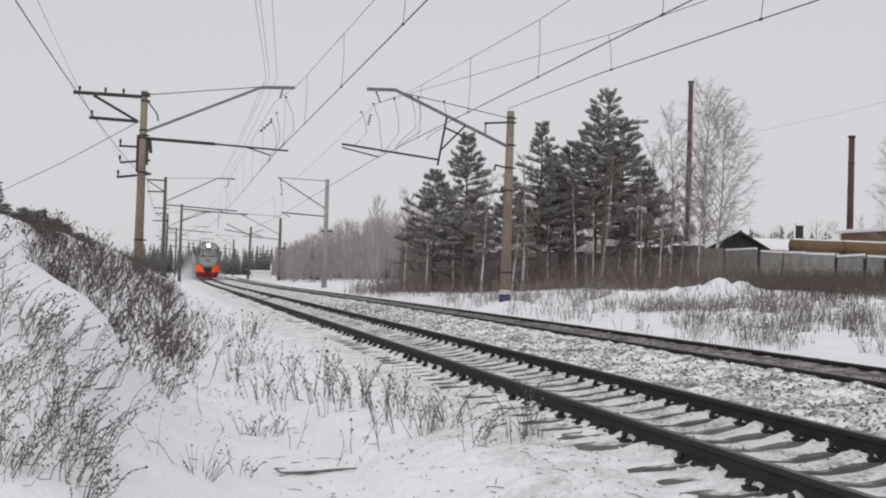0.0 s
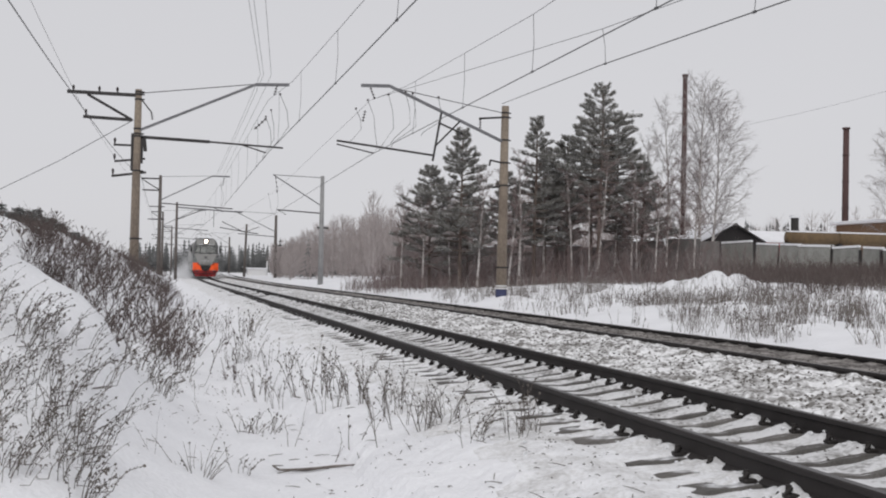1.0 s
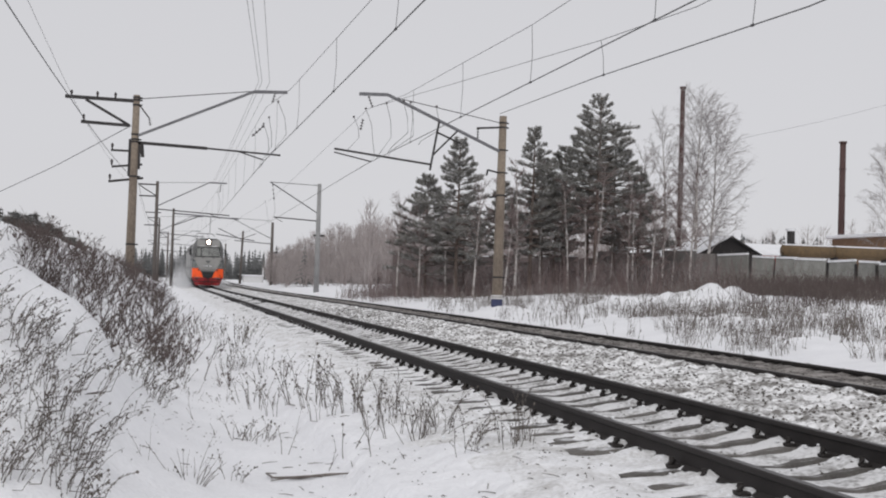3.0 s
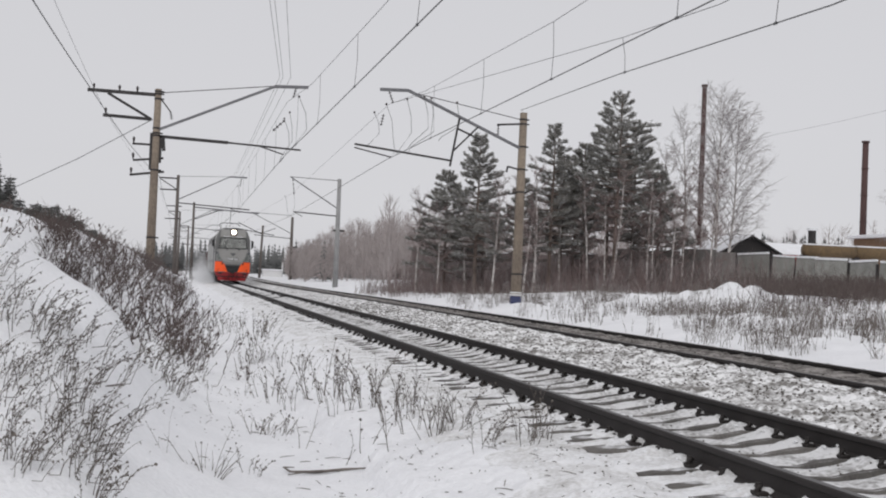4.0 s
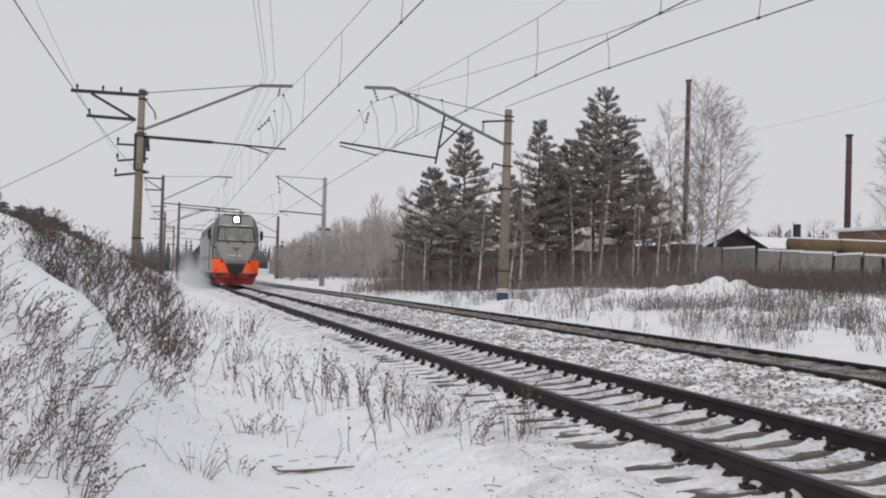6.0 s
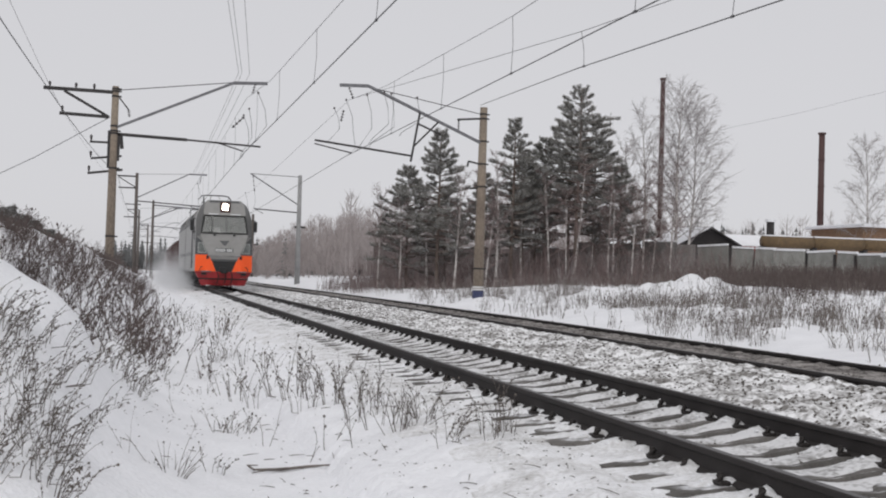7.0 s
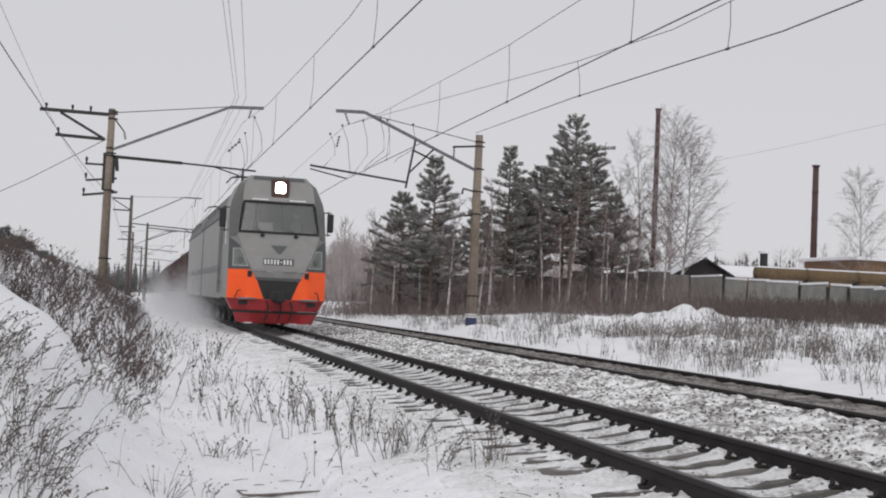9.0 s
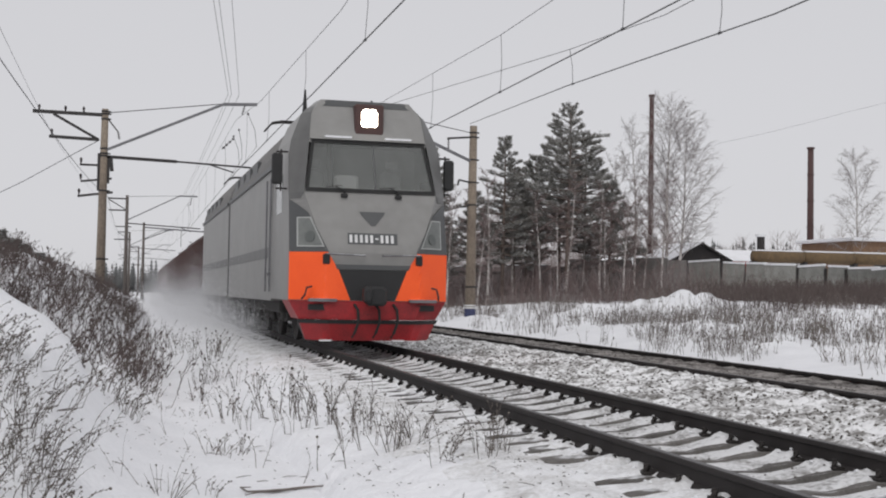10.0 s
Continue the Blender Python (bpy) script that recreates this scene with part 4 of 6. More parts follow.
def build_far_woods():
    random.seed(11)
    g = Geo()

    def far_tree(x, y, z, h, w):
        """A leafless far-off tree: a trunk and a haze of thin upswept twigs."""
        g.tube([(x, y, z), (x + random.gauss(0, 0.15), y, z + h)], [0.012 * h + 0.02, 0.02], 3, caps=False)
        n = int(95 + 30 * w)
        for k in range(n):
            s = 0.15 + 0.83 * random.random()
            reach = w * (0.25 + 0.75 * math.sin(math.pi * min(1.0, 0.15 + 0.75 * s))) * random.random() ** 0.5
            a = random.uniform(0, 6.283)
            p = Vector((x + math.cos(a) * reach * 0.35, y + math.sin(a) * reach * 0.35, z + h * s - 0.25 * reach))
            q = Vector((x + math.cos(a) * reach, y + math.sin(a) * reach, z + h * s + 0.8 * reach))
            side = Vector((random.gauss(0, 1), random.gauss(0, 0.3), 0)).normalized() * random.uniform(0.02, 0.042)
            g.add([p - side, p + side, q], [(0, 1, 2)])

    for i in range(400):
        y = random.uniform(140, 300)
        ang = random.uniform(5.2, 12.6)
        x = EYE[0] + y * math.tan(radians(ang))
        far_tree(x, y, ground_height(x, y), (y / 200) * random.uniform(3.0, 7.4) * (0.8 + 0.65 * smooth01(5.2, 8.5, ang)), random.uniform(1.0, 1.9))
    for i in range(140):
        y = random.uniform(110, 170)
        x = EYE[0] + y * math.tan(radians(random.uniform(9.5, 27)))
        far_tree(x, y, ground_height(x, y), random.uniform(4.5, 9.0), random.uniform(1.3, 2.2))
    for i in range(30):
        y = random.uniform(150, 200)
        x = EYE[0] + y * math.tan(radians(random.uniform(27, 40)))
        far_tree(x, y, ground_height(x, y), random.uniform(7, 11), random.uniform(1.6, 2.6))
    tagged(part("bare_woods", g, GREY_TWIGS), "distant bare deciduous wood in winter haze", "woods", kind="stuff")
    s = Geo()

    def spruce(x, y, z, h, w):
        s.tube([(x, y, z), (x, y, z + h)], [0.1, 0.02], 4)
        for k in range(9):
            zz = z + h * (0.08 + 0.9 * k / 9)
            r = w * (1 - k / 9.5)
            n = 7
            a0 = random.uniform(0, 6)
            for j in range(n):
                a = a0 + 6.283 * j / n
                rr = r * random.uniform(0.7, 1.2)
                tip = Vector((x + rr * math.cos(a), y + rr * math.sin(a), zz - 0.18 * r))
                side = Vector((-math.sin(a), math.cos(a), 0)) * rr * 0.33
                top = Vector((x, y, zz + h * 0.09))
                mid = Vector((x + rr * 0.5 * math.cos(a), y + rr * 0.5 * math.sin(a), zz + 0.02))
                s.add([top, mid - side, tip, mid + side], [(0, 1, 2), (0, 2, 3)])
    for i in range(200):  # low far wood that closes the line
        y = random.uniform(330, 430)
        x = EYE[0] + y * math.tan(radians(random.uniform(-1.5, 11)))
        spruce(x, y, -0.5, random.uniform(6, 10), random.uniform(1.6, 2.4))
    for i in range(14):
        y = random.uniform(140, 200)
        x = EYE[0] + y * math.tan(radians(random.uniform(5.5, 12)))
        spruce(x, y, ground_height(x, y), random.uniform(4, 7), random.uniform(1.2, 1.8))
    for i in range(260):  # above the yard
        y = random.uniform(190, 260)
        x = EYE[0] + y * math.tan(radians(random.uniform(24, 42)))
        spruce(x, y, 2, random.uniform(8, 11), random.uniform(1.6, 2.6))
    tagged(part("spruce_woods", s, FAR_SPRUCE), "distant dark spruce wood greyed for haze, lightly frosted", "woods", kind="stuff")


build_far_woods()


# ---- dry weeds, bushes and stones ----
def stalk(g, base, d, h, r, heads, segs=3, twigs=0):
    """One dry stalk, bending outward, with seed heads."""
    p, v = Vector(base), Vector(d).normalized()
    pts = [p.copy()]
    for k in range(segs):
        v = (v + Vector((random.gauss(0, 0.10), random.gauss(0, 0.10), -0.03 * k))).normalized()
        p = p + v * h / segs
        pts.append(p.copy())
    g.tube(pts, [r * (1 - 0.6 * k / segs) for k in range(segs + 1)], 3, 0, caps=False)
    for _ in range(twigs):
        k = random.randint(1, segs)
        q = pts[k - 1].lerp(pts[k], random.random())
        e = q + (v + Vector((random.gauss(0, 0.6), random.gauss(0, 0.6), random.gauss(0.3, 0.3)))).normalized() * h * random.uniform(0.12, 0.35)
        g.tube([q, q.lerp(e, 0.6) + Vector((0, 0, 0.01)), e], [r * 0.6, r * 0.5, r * 0.3], 3, 0, caps=False)
        if random.random() < heads:
            s = r * random.uniform(1.6, 3.2)
            g.tube([e - Vector((0, 0, s)), e, e + Vector((0, 0, s))], [s * 0.4, s, s * 0.3], 5, 0)
    if random.random() < heads:
        s = r * random.uniform(2.0, 3.6)
        g.tube([p - v * s * 2, p - v * s * 0.5, p + v * s], [s * 0.4, s, s * 0.3], 5, 0)


def plant(name, mesh, x, y, scale, turn, label, category, group):
    ob = tagged(new(name, mesh), label, category, group)
    ob.matrix_world = Matrix.Translation((x, y, ground_height(x, y) if x < -2.9 or x > 7.8 else bed_height(x, y))) @ pose(0, 0, 0, 0, 0, turn) @ Matrix.Diagonal((scale, scale, scale, 1))
    return ob


def curved_stalk(g, base, d, h, r, sweep, twigs, leaves, heads):
    """A dry stalk that sweeps over towards one side, with slanting side shoots, wilted leaves and seed heads."""
    p, v = Vector(base), Vector(d).normalized()
    segs = 6
    pts, dirs = [p.copy()], [v.copy()]
    for k in range(segs):
        v = (v + sweep * (0.10 + 0.10 * k) + Vector((random.gauss(0, 0.07), random.gauss(0, 0.07), 0))).normalized()
        p = p + v * h / segs
        pts.append(p.copy())
        dirs.append(v.copy())
    g.tube(pts, [r * (1 - 0.7 * k / segs) for k in range(segs + 1)], 3, 0, caps=False)

    def leaf(c, v):
        a = (v + Vector((random.gauss(0, 0.5), random.gauss(0, 0.5), random.gauss(-0.5, 0.5)))).normalized()
        w = a.cross(Vector((random.gauss(0, 1), random.gauss(0, 1), random.gauss(0, 1)))).normalized()
        l = random.uniform(0.016, 0.042)
        g.add([c, c + a * l * 0.5 + w * l * 0.26, c + a * l, c + a * l * 0.45 - w * l * 0.26 + Vector((0, 0, 0.2 * l))], [(0, 1, 2), (0, 2, 3)])

    def head(c, v, s):
        g.tube([c - v * s, c, c + v * s * 0.8], [s * 0.35, s, s * 0.4], 5, 0)

    for j in range(twigs):
        u = 0.25 + 0.72 * (j + random.random()) / twigs
        k = min(segs - 1, int(u * segs))
        q = pts[k].lerp(pts[k + 1], u * segs - k)
        a = random.uniform(0, 6.283)
        w = (dirs[k] * 1.0 + Vector((math.cos(a), math.sin(a), 0.1)) * 0.55 + sweep * 0.3).normalized()
        l = h * random.uniform(0.10, 0.26) * (1.25 - u)
        e = q + w * l + Vector((0, 0, -0.12 * l))
        mid = q.lerp(e, 0.5) + Vector((0, 0, 0.05 * l))
        g.tube([q, mid, e], [r * 0.55, r * 0.45, r * 0.25], 3, 0, caps=False)
        for _ in range(leaves):
            leaf(q.lerp(e, random.random()), w)
        if random.random() < heads:
            head(e, w, r * random.uniform(1.5, 2.6))
    if random.random() < heads:
        head(p, v, r * random.uniform(1.8, 3.2))


def weed_mesh(name, seed, n, h, spread, r, sweep, twigs, leaves, heads, base, m=None):
    random.seed(seed)
    g = Geo()
    for _ in range(n):
        a, o = random.uniform(0, 6.283), random.random() ** 0.6
        d = (math.cos(a) * spread * o, math.sin(a) * spread * o, 1)
        sw = Vector((sweep + random.gauss(0, 0.18), random.gauss(0, 0.25), -0.15 * abs(sweep))) + Vector((math.cos(a), math.sin(a), 0)) * 0.10
        foot = (math.cos(a) * base * o, math.sin(a) * base * o, -0.05)
        g.tube([(0, 0, -0.07), foot], r * 0.8, 3, 0, caps=False)
        curved_stalk(g, foot, d, h * random.uniform(0.45, 1.1), r * random.uniform(0.75, 1.25), sw, max(0, int(twigs * random.uniform(0.4, 1.2))), leaves, heads)
    return g.mesh(name, m or WEED)


def build_weeds():
    fan = [weed_mesh("weed_fan", 1 + k, 15, 0.46, 0.85, 0.0044, 0.0, 3, 0, 0.1, 0.12) for k in range(2)]
    tall = [weed_mesh("tall_weed", 11 + k, 9, 0.72, 0.22, 0.0056, -0.12, 7, 1, 0.30, 0.24) for k in range(5)]
    tansy = [weed_mesh("headed_weed", 21 + k, 9, 0.52, 0.36, 0.0054, 0.05, 4, 1, 0.75, 0.20) for k in range(3)]
    low = [weed_mesh("low_weed", 31 + k, 8, 0.30, 0.55, 0.0044, 0.10, 3, 1, 0.2, 0.2) for k in range(4)]
    lean = [weed_mesh("leaning_weed", 41 + k, 7, 0.66, 0.45, 0.0048, 0.70 - 0.10 * k, 9, 1, 0.12, 0.30) for k in range(7)]
    leafy = [weed_mesh("leafy_weed", 51 + k, 6, 0.50, 0.35, 0.0050, 0.35, 8, 3, 0.45, 0.14) for k in range(4)]
    thin = [weed_mesh("single_weed", 71 + k, 2, 0.62, 0.5, 0.0044, 0.2, 4, 0, 0.5, 0.06) for k in range(4)]
    group = "dry weeds beside the track"
    # clumps that stand out singly: x, y, kind, scale
    single = [(-4.32, 9.7, fan[0], 0.95), (-3.95, 10.2, leafy[0], 0.55),
              (-2.75, 15.4, tall[0], 1.05), (-2.62, 14.8, tall[1], 1.05), (-2.48, 14.2, tall[2], 1.1), (-2.95, 16.2, tall[3], 0.95), (-2.40, 13.4, tall[4], 0.9), (-3.15, 16.9, tall[1], 0.8),
              (-2.25, 12.9, tall[0], 0.85), (-2.75, 13.6, tall[3], 0.7), (-2.35, 12.1, tall[1], 0.8), (-2.15, 12.4, tall[4], 0.75),
              (-2.25, 10.8, fan[1], 1.25), (-2.05, 10.9, tall[2], 0.75), (-2.35, 11.2, tall[0], 0.7), (-1.92, 11.3, fan[0], 1.0), (-1.95, 9.95, leafy[1], 0.75), (-2.12, 9.6, leafy[2], 0.7),
              (-1.62, 9.9, tall[3], 0.75), (-1.50, 9.75, fan[1], 0.8), (-1.75, 9.5, tansy[0], 0.7),
              (-2.75, 27.5, tansy[0], 1.5), (-2.9, 26.0, tansy[1], 1.4), (-2.55, 28.5, tansy[2], 1.3), (-3.05, 22.5, tall[2], 0.9), (-2.8, 20.5, tansy[1], 0.9), (-2.6, 18.8, tansy[2], 0.8),
              (-3.75, 13.6, low[0], 1.2), (-3.60, 14.1, low[1], 1.2), (-3.45, 13.9, low[2], 1.0), (-3.55, 13.3, low[3], 1.1),
              (-4.72, 14.4, leafy[0], 0.85), (-4.62, 14.9, leafy[1], 0.95), (-4.80, 15.6, leafy[3], 1.0), (-4.58, 14.2, leafy[2], 0.7), (-4.90, 16.2, leafy[1], 1.0), (-5.0, 15.0, leafy[0], 0.9),
              (-4.95, 9.9, thin[0], 0.8), (-4.80, 10.9, thin[1], 0.8), (-4.68, 9.6, thin[2], 0.6), (-3.35, 12.0, thin[3], 0.9), (-3.1, 10.9, thin[0], 0.8), (-2.85, 11.2, thin[1], 1.3), (-2.7, 10.6, thin[2], 1.2), (-4.1, 15.0, thin[0], 0.8)]
    for i, (x, y, me, s) in enumerate(single):
        plant(me.name.split(".")[0], me, x, y, s, (i * 67) % 360 if me in fan + low + thin else (i * 13) % 50 - 25, "dry brown weed clump standing in snow", "weed", group)
    random.seed(55)
    heap = "dark dry weeds leaning over the snow heap"
    for kind, count, near, far, low_k, high_k, small, large in (
            (lean, 22, 7.6, 10.3, 0.050, 0.120, 0.5, 0.85), (lean, 20, 7.6, 10.2, 0.115, 0.160, 0.5, 0.85), (lean, 4, 10.2, 11.4, 0.138, 0.155, 0.45, 0.7), (leafy, 4, 7.5, 8.4, 0.055, 0.10, 0.5, 0.8), (leafy, 6, 8.8, 10.2, 0.07, 0.13, 0.4, 0.6)):
        for i in range(count):
            y = random.uniform(near, far)
            plant(kind[0].name, random.choice(kind), EYE[0] - y * random.uniform(low_k, high_k), y, random.uniform(small, large), random.uniform(-25, 25), heap, "weed", "weeds on the snow heap")
    for i in range(36):
        x, y = random.uniform(-4.7, -2.7), 17 + 26 * random.random() ** 1.2
        plant("low_weed", random.choice(low + tansy + low), x, y, random.uniform(0.7, 1.3), random.uniform(0, 360), "small dry weed clump standing in snow", "weed", group)
    # loose sticks on the snow
    st = thing("fallen_stick", -3.25, 10.6, ground_height(-3.25, 10.6), "bent dead stick lying on the snow", "stick")
    g = Geo()
    g.tube([(-0.35, -0.05, 0.03), (-0.1, 0.0, 0.02), (0.15, 0.03, 0.04), (0.42, 0.0, 0.06)], [0.009, 0.014, 0.012, 0.005], 6)
    g.tube([(-0.05, 0.0, 0.03), (-0.22, -0.10, 0.04), (-0.38, -0.16, 0.02)], [0.012, 0.009, 0.004], 5)
    g.tube([(-0.35, -0.05, 0.03), (-0.40, 0.06, 0.05), (-0.30, 0.12, 0.04)], [0.010, 0.008, 0.004], 5)
    part("stem", g, FROST_WEED, st)
    # stalks too many to count
    g = Geo()
    random.seed(56)
    for i in range(1500):
        y = 20 + 70 * random.random() ** 1.5
        rx = lerp_table(RIDGE_X, y)
        x = random.uniform(rx - 3, -3.3)
        if x > -4.5 and random.random() < 0.85:
            continue
        z = ground_height(x, y)
        short = 0.35 if x < rx + 1.0 else 1.0
        for _ in range(3):
            stalk(g, (x + random.gauss(0, 0.15), y + random.gauss(0, 0.15), z - 0.05), (random.gauss(0.25, 0.45), random.gauss(0, 0.45), 1), random.uniform(0.25, 0.75) * short, 0.009, 0.15, 2, 5)
    tagged(part("bank_weeds", g, BUSH), "countless dry stalks on the snowy bank", "weeds", kind="stuff")
    g = Geo()
    for i in range(2600):
        y = 17 + 75 * random.random() ** 1.6
        x = random.uniform(8.6, 12 + 0.28 * y)
        if x < 9.8 and random.random() < 0.6:
            continue
        if noise.noise((x * 0.35, y * 0.2, 2)) < -0.05:
            continue
        z = ground_height(x, y)
        for _ in range(2):
            stalk(g, (x + random.gauss(0, 0.12), y + random.gauss(0, 0.12), z - 0.05), (random.gauss(0, 0.16), random.gauss(0, 0.16), 1), random.uniform(0.25, 0.7), 0.008, 0.15, 2, 2)
    for i in range(1100):  # tufts close beyond the second track
        x, y = random.uniform(8.8, 17), 17 + 45 * random.random()
        if noise.noise((x * 0.8, y * 0.5, 7)) < 0.12:
            continue
        z = ground_height(x, y)
        for _ in range(6):
            stalk(g, (x + random.gauss(0, 0.12), y + random.gauss(0, 0.12), z - 0.05), (random.gauss(0, 0.2), random.gauss(0, 0.2), 1), random.uniform(0.25, 0.7), 0.006, 0.2, 2, 2)
    for i in range(420):  # darker tufts where the field comes nearest
        x, y = random.uniform(9.6, 15), 18 + 22 * random.random()
        if noise.noise((x * 0.5, y * 0.4, 17)) < -0.05:
            continue
        z = ground_height(x, y)
        for _ in range(5):
            stalk(g, (x + random.gauss(0, 0.10), y + random.gauss(0, 0.10), z - 0.05), (random.gauss(0, 0.28), random.gauss(0, 0.2), 1), random.uniform(0.3, 0.75), 0.0065, 0.2, 2, 3)
    tagged(part("field_weeds", g, FROST_WEED), "countless dry stalks standing in the snowy field", "weeds", kind="stuff")


def build_bushes():
    mesh = [weed_mesh("bush", 61 + k, 14, 1.05, 0.8, 0.0090, 0.18, 9, 2, 0.1, 0.38, BUSH) for k in range(6)]
    random.seed(57)
    made = 0
    while made < 92:
        if made < 56:  # over the whole bank
            y = 19 + 32 * random.random() ** 1.2
            rx = lerp_table(RIDGE_X, y)
            x = rx + 1.0 + (-5.5 - rx) * random.random() ** 0.8
        else:  # the dark mass behind the snow heap
            y = random.uniform(15, 29)
            x = EYE[0] - y * random.uniform(0.045 + 0.012 * (y < 22), 0.100)
        if noise.noise((x * 0.9, y * 0.35, 71)) < -0.12 or (y < 18 and x < EYE[0] - 0.075 * y) or (y < 36 and x > -5.7):
            continue
        made += 1
        plant("bush", random.choice(mesh), x, y, random.uniform(0.35, 0.72), random.uniform(0, 360), "leafless dark brown bush on the bank", "bush", "bushes on the bank")
    g = Geo()
    for i in range(50):  # crest of the bank
        y = random.uniform(24, 75)
        rx = lerp_table(RIDGE_X, y)
        x = rx + random.uniform(-3.5, 0.4)
        z = ground_height(x, y)
        for _ in range(6):
            stalk(g, (x + random.gauss(0, 0.25), y + random.gauss(0, 0.25), z - 0.05), (random.gauss(0, 0.3), random.gauss(0, 0.3), 1), random.uniform(0.12, 0.36), 0.010, 0.0, 2, 3)
    tagged(part("crest_scrub", g, BUSH), "dense brown scrub along the crest of the bank", "scrub", kind="stuff")
    g = Geo()
    for i in range(760):  # scrub before the concrete fence, densest at its near end
        s = random.random() ** 0.5
        y = random.uniform(40, 60)
        x = EYE[0] + y * math.tan(radians(random.uniform(27.5, 38)))
        if random.random() < 0.4:
            x, y = 23.5 + 11.5 * s + random.gauss(0, 1.3), 66 - 20 * s + random.gauss(0, 1.6)
        z = ground_height(x, y)
        for _ in range(7):
            stalk(g, (x + random.gauss(0, 0.3), y + random.gauss(0, 0.3), z - 0.05), (random.gauss(0, 0.25), random.gauss(0, 0.25), 1), random.uniform(0.45, 1.2), 0.011, 0.0, 2, 3)
    tagged(part("fence_scrub", g, BUSH), "red-brown scrub along the concrete fence", "scrub", kind="stuff")
    g, f = Geo(), Geo()
    for i in range(1000):  # thicket under the pines
        s = random.random()
        x, y = 9.5 + 21 * s + random.gauss(0, 0.8), 82 - 12 * s + random.uniform(-8, 5)
        z = ground_height(x, y)
        out = g if random.random() < 0.8 else f
        big = random.random() < 0.3
        for _ in range(6):
            stalk(out, (x + random.gauss(0, 0.4), y + random.gauss(0, 0.4), z - 0.05), (random.gauss(0, 0.22), random.gauss(0, 0.22), 1), random.uniform(1.2, 2.4) if big else random.uniform(0.35, 0.9), 0.011, 0.0, 2, 5)
    tagged(part("thicket", g, THICKET), "red-brown thicket beneath the pines", "thicket", kind="stuff")
    tagged(part("frosted_thicket", f, TWIGS), "frosted grey saplings beneath the pines", "thicket", kind="stuff")


def build_stones():
    random.seed(58)
    g = Geo()
    for i in range(8000):
        y = 8 + 42 * random.random() ** 1.4
        x = random.gauss(2.6, 0.8) if random.random() < 0.75 else random.choice((random.uniform(-1.7, -1.2), random.uniform(5.8, 7.6), random.uniform(-0.5, 0.65), random.uniform(-0.5, 0.65), random.uniform(4.2, 5.5), random.uniform(4.2, 5.5)))
        s = random.uniform(0.006, 0.016) if x < 1.1 else random.uniform(0.010, 0.030)
        z = bed_height(x, y) + s * 0.15
        c = Vector((x, y, z))
        vs = [c + Vector((random.uniform(0.6, 1.3) * s * a, random.uniform(0.6, 1.3) * s * b, random.uniform(0.4, 0.9) * s * e)) for a, b, e in ((1, 0, 0), (0, 1, 0), (-1, 0, 0), (0, -1, 0), (0, 0, 1), (0, 0, -1))]
        g.add(vs, [(0, 1, 4), (1, 2, 4), (2, 3, 4), (3, 0, 4), (1, 0, 5), (2, 1, 5), (3, 2, 5), (0, 3, 5)])
    tagged(part("ballast_stones", g, STONE), "loose ballast stones showing through the snow", "stones", kind="stuff")


def build_clods():
    """Loose snow lumps caught against the rails and their fastenings."""
    random.seed(59)
    g = Geo()
    for i in range(600):
        y = 6 + 44 * random.random() ** 1.5
        rail = random.choice((-0.7975, 0.7975))
        x = rail + random.choice((-1, 1)) * random.uniform(0.10, 0.26)
        if random.random() < 0.2:
            x = random.uniform(-2.2, 1.3)
        s = random.uniform(0.008, 0.024)
        c = Vector((x, y, max(bed_height(x, y), -0.205) + s * 0.05))
        ring = 6
        vs = []
        for k, (zz, rr) in enumerate(((-0.5, 0.7), (0.1, 1.0), (0.6, 0.65))):
            for q in range(ring):
                a = 6.283 * (q + 0.5 * k) / ring
                j = random.uniform(0.75, 1.25)
                vs.append(c + Vector((math.cos(a) * rr * s * j, math.sin(a) * rr * s * j * 1.3, zz * s * random.uniform(0.8, 1.2))))
        vs.append(c + Vector((0, 0, 0.8 * s)))
        fs = [(k * ring + q, k * ring + (q + 1) % ring, (k + 1) * ring + (q + 1) % ring, (k + 1) * ring + q) for k in range(2) for q in range(ring)]
        fs += [(2 * ring + q, 2 * ring + (q + 1) % ring, 3 * ring) for q in range(ring)]
        g.add(vs, fs)
    tagged(part("snow_clods", g, SNOW, smooth=True), "loose snow lumps against the rails", "snow", kind="stuff")


def build_litter():
    """Broken stalks and seed husks lying on the snow beside the track."""
    random.seed(63)
    g = Geo()
    for i in range(900):
        x, y = random.uniform(-4.9, -1.35), 6.5 + 16 * random.random() ** 1.4
        if noise.noise((x * 0.9, y * 0.6, 51)) < -0.15 and random.random() < 0.7:
            continue
        z = (ground_height(x, y) if x < -2.9 else max(bed_height(x, y), ground_height(x, y))) + 0.004
        a, l = random.uniform(0, 6.283), random.choice((0.012, 0.02, 0.03, 0.05, 0.14)) * random.uniform(0.7, 1.2)
        d = Vector((math.cos(a), math.sin(a), random.uniform(-0.05, 0.25))) * l
        c = Vector((x, y, z))
        g.tube([c, c + d * 0.5 + Vector((0, 0, 0.004)), c + d], [0.0035, 0.004, 0.002], 3, caps=False)
    tagged(part("stalk_litter", g, WEED), "broken dry stalks and husks lying on the snow", "litter", kind="stuff")


build_weeds()
build_litter()
build_clods()
build_bushes()
build_stones()


# ---- train ----
SPEED = 14.2

